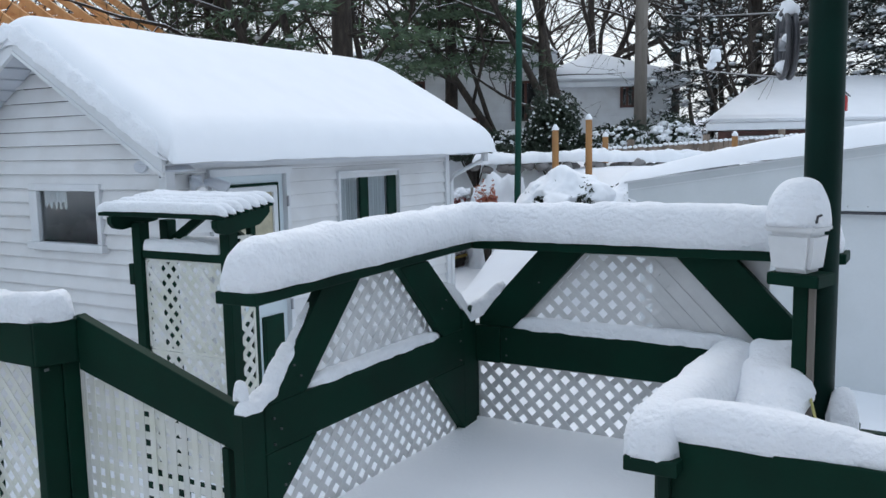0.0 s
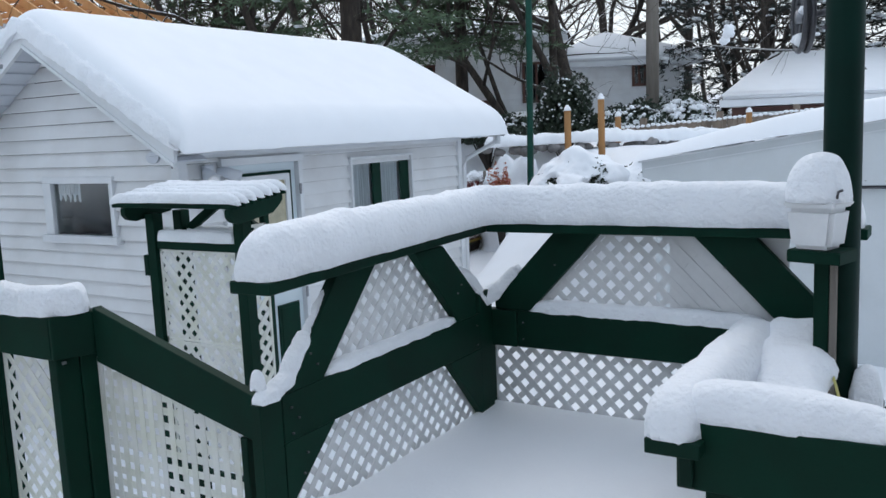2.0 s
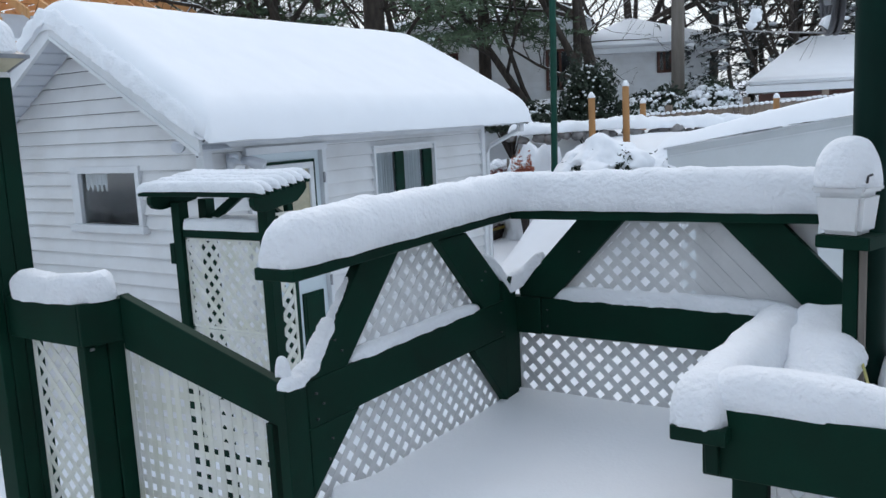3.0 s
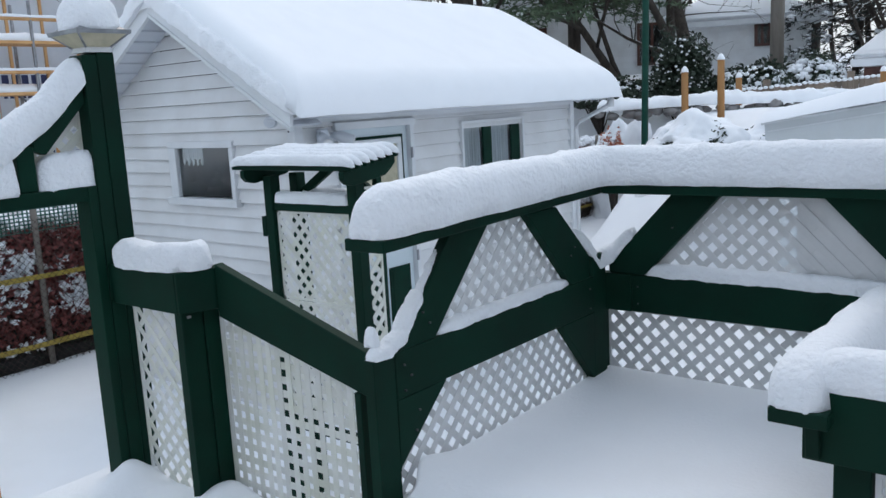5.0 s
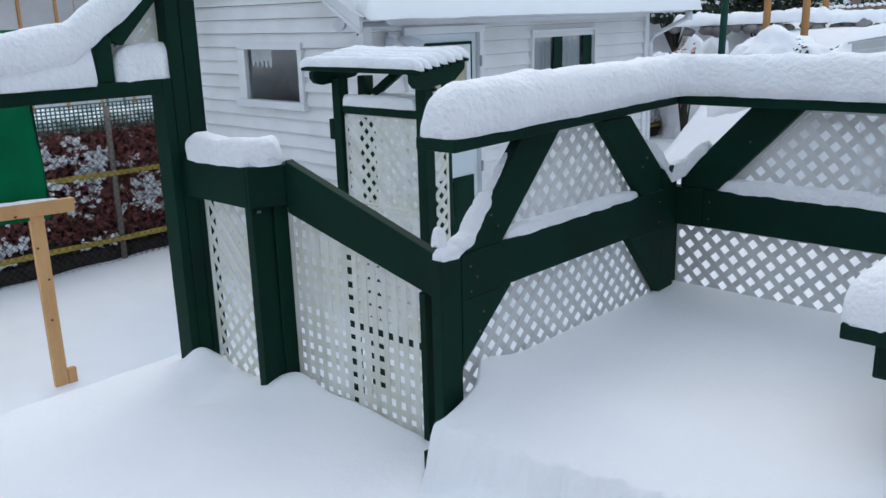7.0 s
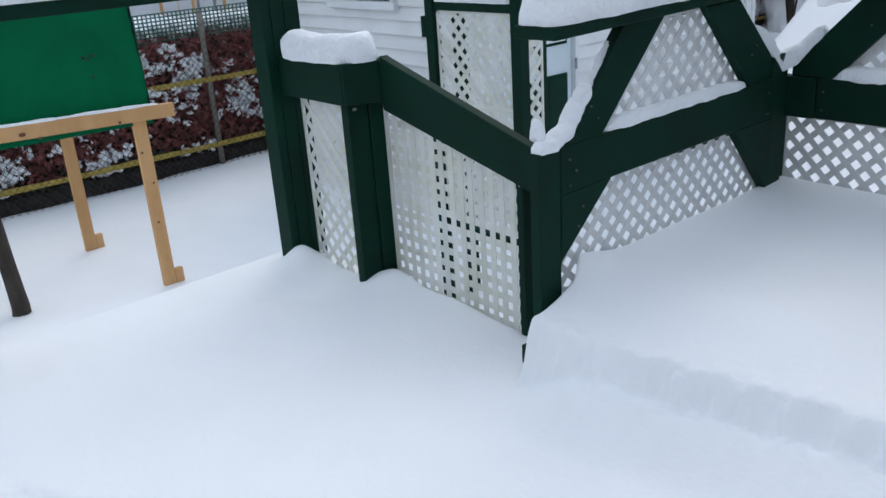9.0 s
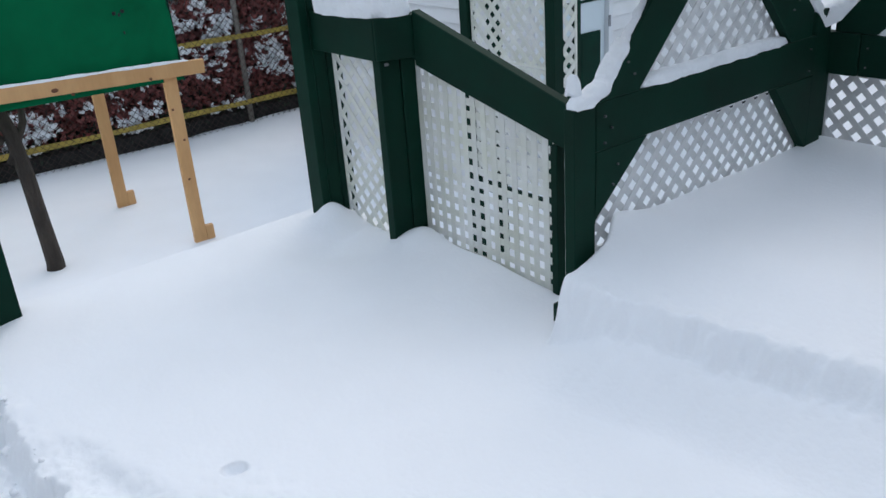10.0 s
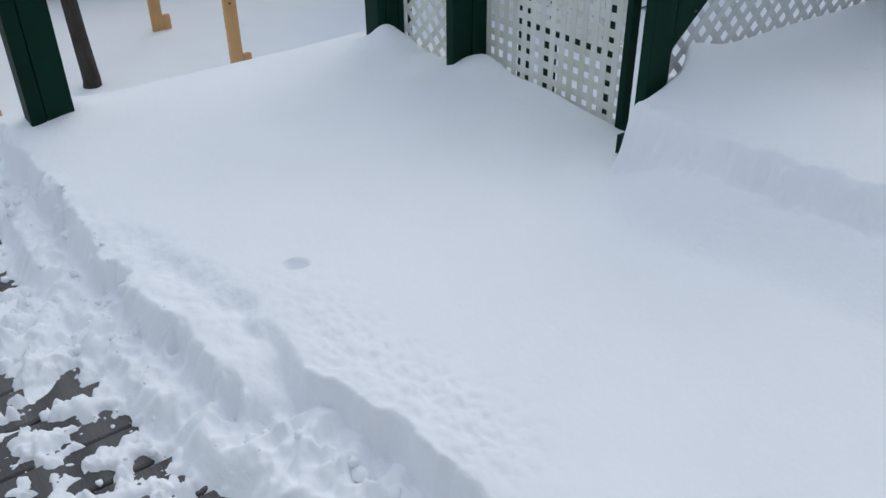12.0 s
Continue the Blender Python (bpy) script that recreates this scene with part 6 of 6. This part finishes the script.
# ---- trees ----
def grow(v, f_, sv_, sf_, p, d, length, r, level, rg, spread=0.55, droop=0.0, tips=None, sides=6, min_r=0.006, kids=(3, 5)):
    """One limb with its side branches, and a line of snow on those that lie flat."""
    n = 5 if level < 2 else 3
    pts, rad = [p.copy()], [r]
    q, dd = p.copy(), d.copy()
    for i in range(n):
        dd = (dd + Vector(rg.normal(size=3)) * 0.16 + Vector((0, 0, -droop + (0.05 if level else 0)))).normalized()
        q = q + dd * (length / n)
        pts.append(q.copy())
        rad.append(max(min_r * 0.6, r * (1 - 0.75 * (i + 1) / n)))
    tube_into(v, f_, pts, rad, sides if level < 2 else 3)
    if level >= 1 and r > 0.02 and abs(dd.z) < 0.7:
        tube_into(sv_, sf_, [a + Vector((0, 0, b * 0.8)) for a, b in zip(pts, rad)], [b * 0.5 for b in rad], 4)
    if tips is not None and level >= 2:
        tips.extend(pts[1:])
    if r < min_r * 1.6 or level >= 4:
        return
    for k in range(int(rg.integers(kids[0], kids[1] + 1)) + (3 if level == 0 else 0)):
        t = rg.uniform(0.3, 1.0) if level else rg.uniform(0.22, 1.0)
        i = min(n - 1, int(t * n))
        base = pts[i].lerp(pts[i + 1], t * n - i)
        side = Vector(rg.normal(size=3))
        ax = (pts[i + 1] - pts[i]).normalized()
        side = (side - ax * side.dot(ax)).normalized()
        nd = (ax * (1 - spread) + side * (spread + 0.25)).normalized()
        nd.z += 0.12
        grow(v, f_, sv_, sf_, base, nd.normalized(), length * rg.uniform(0.42, 0.68), rad[i] * rg.uniform(0.42, 0.66), level + 1, rg, spread, droop, tips, sides, min_r, kids)


def bare_tree(label, base, height, r, seed, lean=(0, 0), stems=1, category="tree", kids=(3, 5), spread=0.55):
    rg = np.random.default_rng(seed)
    t = thing("bare_tree", label, "tree", "garden trees")
    v, f_, sv_, sf_ = [], [], [], []
    b = Vector((base[0], base[1], ground_z(*base) - 0.2))
    for s in range(stems):
        d = Vector((lean[0] + (rg.normal() * 0.25 if stems > 1 else 0), lean[1] + (rg.normal() * 0.2 if stems > 1 else 0), 1)).normalized()
        grow(v, f_, sv_, sf_, b.copy(), d, height * (1 if s == 0 else rg.uniform(0.7, 0.95)), r * (1 if s == 0 else 0.65), 0, rg, spread, 0.0, None, 9, 0.006, kids)
    from_lists("trunk", v, f_, BARK, t)
    if sv_:
        from_lists("snow", sv_, sf_, SNOW, t, "lines of snow on the limbs")
    return t


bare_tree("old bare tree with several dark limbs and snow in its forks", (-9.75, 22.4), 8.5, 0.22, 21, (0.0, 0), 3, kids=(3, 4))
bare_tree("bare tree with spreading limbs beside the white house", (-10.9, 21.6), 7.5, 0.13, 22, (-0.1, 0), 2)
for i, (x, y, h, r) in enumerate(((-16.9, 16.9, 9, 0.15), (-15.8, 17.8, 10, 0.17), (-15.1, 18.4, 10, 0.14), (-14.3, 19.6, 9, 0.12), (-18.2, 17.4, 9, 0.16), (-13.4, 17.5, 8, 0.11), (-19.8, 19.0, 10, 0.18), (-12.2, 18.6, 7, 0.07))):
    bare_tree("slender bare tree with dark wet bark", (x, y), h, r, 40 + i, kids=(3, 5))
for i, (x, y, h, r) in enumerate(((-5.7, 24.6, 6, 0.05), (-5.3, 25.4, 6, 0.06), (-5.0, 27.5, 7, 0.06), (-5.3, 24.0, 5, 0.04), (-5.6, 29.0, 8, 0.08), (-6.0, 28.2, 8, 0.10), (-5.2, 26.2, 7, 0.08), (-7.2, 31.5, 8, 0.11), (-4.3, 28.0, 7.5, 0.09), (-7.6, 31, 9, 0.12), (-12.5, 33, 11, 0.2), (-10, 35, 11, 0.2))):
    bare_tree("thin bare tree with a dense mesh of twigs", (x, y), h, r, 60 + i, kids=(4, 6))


def conifer(name, label, base, height, r, seed, mat_, low=0.25, reach=2.6, levels=24, per=7, tuft=0.26, tufts=9, snow=0.0, droop=0.25, gaps=0.15):
    """A trunk with tiers of boughs; each bough carries needle tufts and, where snowy, a load on top."""
    rg = np.random.default_rng(seed)
    t = thing(name, label, "tree", "evergreen trees")
    g = ground_z(*base) - 0.2
    b = Vector((base[0], base[1], g))
    tube("trunk", [b, b + Vector((0.05, 0, height * 0.5)), b + Vector((0, 0.05, height))], [r, r * 0.7, 0.03], BARK, t, 12)
    v, f_, nv, nf, sv_, sf_ = [], [], [], [], [], []
    for L in range(levels):
        k = low + (1 - low) * L / levels
        z_ = g + height * k + rg.uniform(-0.1, 0.1)
        rr = reach * (1 - k) ** 0.8 + 0.25
        for m in range(per):
            if rg.uniform() < gaps:
                continue
            a = rg.uniform(0, 2 * math.pi)
            ln = rr * rg.uniform(0.65, 1.15)
            d = Vector((math.cos(a), math.sin(a), 0))
            pts = [Vector((b.x, b.y, z_)) + d * ln * s + Vector((0, 0, 0.12 * ln * s - droop * ln * s * s)) for s in (0, 0.3, 0.6, 0.85, 1)]
            tube_into(v, f_, pts, [0.03, 0.022, 0.015, 0.009, 0.004], 4)
            sd = Vector((-d.y, d.x, 0))
            for s in range(tufts):
                q = rg.uniform(0.25, 1.03)
                i = min(3, int(q * 4))
                p = pts[i].lerp(pts[i + 1], min(1, q * 4 - i)) + sd * rg.normal() * ln * 0.16 + Vector((0, 0, rg.normal() * 0.05))
                for w in range(4):
                    u = (d * rg.uniform(-0.2, 1) + sd * rg.normal() * 0.8 + Vector((0, 0, rg.normal() * 0.35 - 0.1))).normalized()
                    x_ = u.cross(Vector(rg.normal(size=3))).normalized() * tuft * 0.11
                    n0 = len(nv)
                    e = p + u * tuft * rg.uniform(0.6, 1.2)
                    nv += [p - x_, p + x_, e]
                    nf.append((n0, n0 + 1, n0 + 2))
                if snow and rg.uniform() < snow:
                    blob_into(sv_, sf_, p + Vector((0, 0, 0.05)), rg.uniform(0.05, 0.14), rg, 0.40, 0.7)
    from_lists("branchwork", v, f_, BARK, t)["kind"] = "stuff"
    from_lists("needles", nv, nf, mat_, t, smooth=False)["kind"] = "stuff"
    if sv_:
        from_lists("snow_load", sv_, sf_, SNOW, t, "snow on the boughs")["kind"] = "stuff"
    return t


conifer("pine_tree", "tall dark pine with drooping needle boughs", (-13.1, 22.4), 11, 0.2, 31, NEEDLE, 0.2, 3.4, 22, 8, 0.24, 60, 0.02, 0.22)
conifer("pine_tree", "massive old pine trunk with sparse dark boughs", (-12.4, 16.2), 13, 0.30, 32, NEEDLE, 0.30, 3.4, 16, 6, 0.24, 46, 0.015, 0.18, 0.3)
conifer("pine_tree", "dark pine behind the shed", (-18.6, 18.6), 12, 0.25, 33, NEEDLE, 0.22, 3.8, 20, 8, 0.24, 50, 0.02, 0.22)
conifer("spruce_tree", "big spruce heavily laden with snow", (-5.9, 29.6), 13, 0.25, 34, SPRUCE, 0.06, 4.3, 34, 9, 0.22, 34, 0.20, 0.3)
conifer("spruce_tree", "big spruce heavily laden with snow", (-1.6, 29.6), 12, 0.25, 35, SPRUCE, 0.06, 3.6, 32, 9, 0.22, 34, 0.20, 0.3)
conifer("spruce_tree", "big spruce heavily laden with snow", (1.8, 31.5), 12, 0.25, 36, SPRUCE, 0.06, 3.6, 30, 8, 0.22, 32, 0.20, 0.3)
# woods in the distance, closing the view
rgw = np.random.default_rng(77)
wv, wf, wsv, wsf = [], [], [], []
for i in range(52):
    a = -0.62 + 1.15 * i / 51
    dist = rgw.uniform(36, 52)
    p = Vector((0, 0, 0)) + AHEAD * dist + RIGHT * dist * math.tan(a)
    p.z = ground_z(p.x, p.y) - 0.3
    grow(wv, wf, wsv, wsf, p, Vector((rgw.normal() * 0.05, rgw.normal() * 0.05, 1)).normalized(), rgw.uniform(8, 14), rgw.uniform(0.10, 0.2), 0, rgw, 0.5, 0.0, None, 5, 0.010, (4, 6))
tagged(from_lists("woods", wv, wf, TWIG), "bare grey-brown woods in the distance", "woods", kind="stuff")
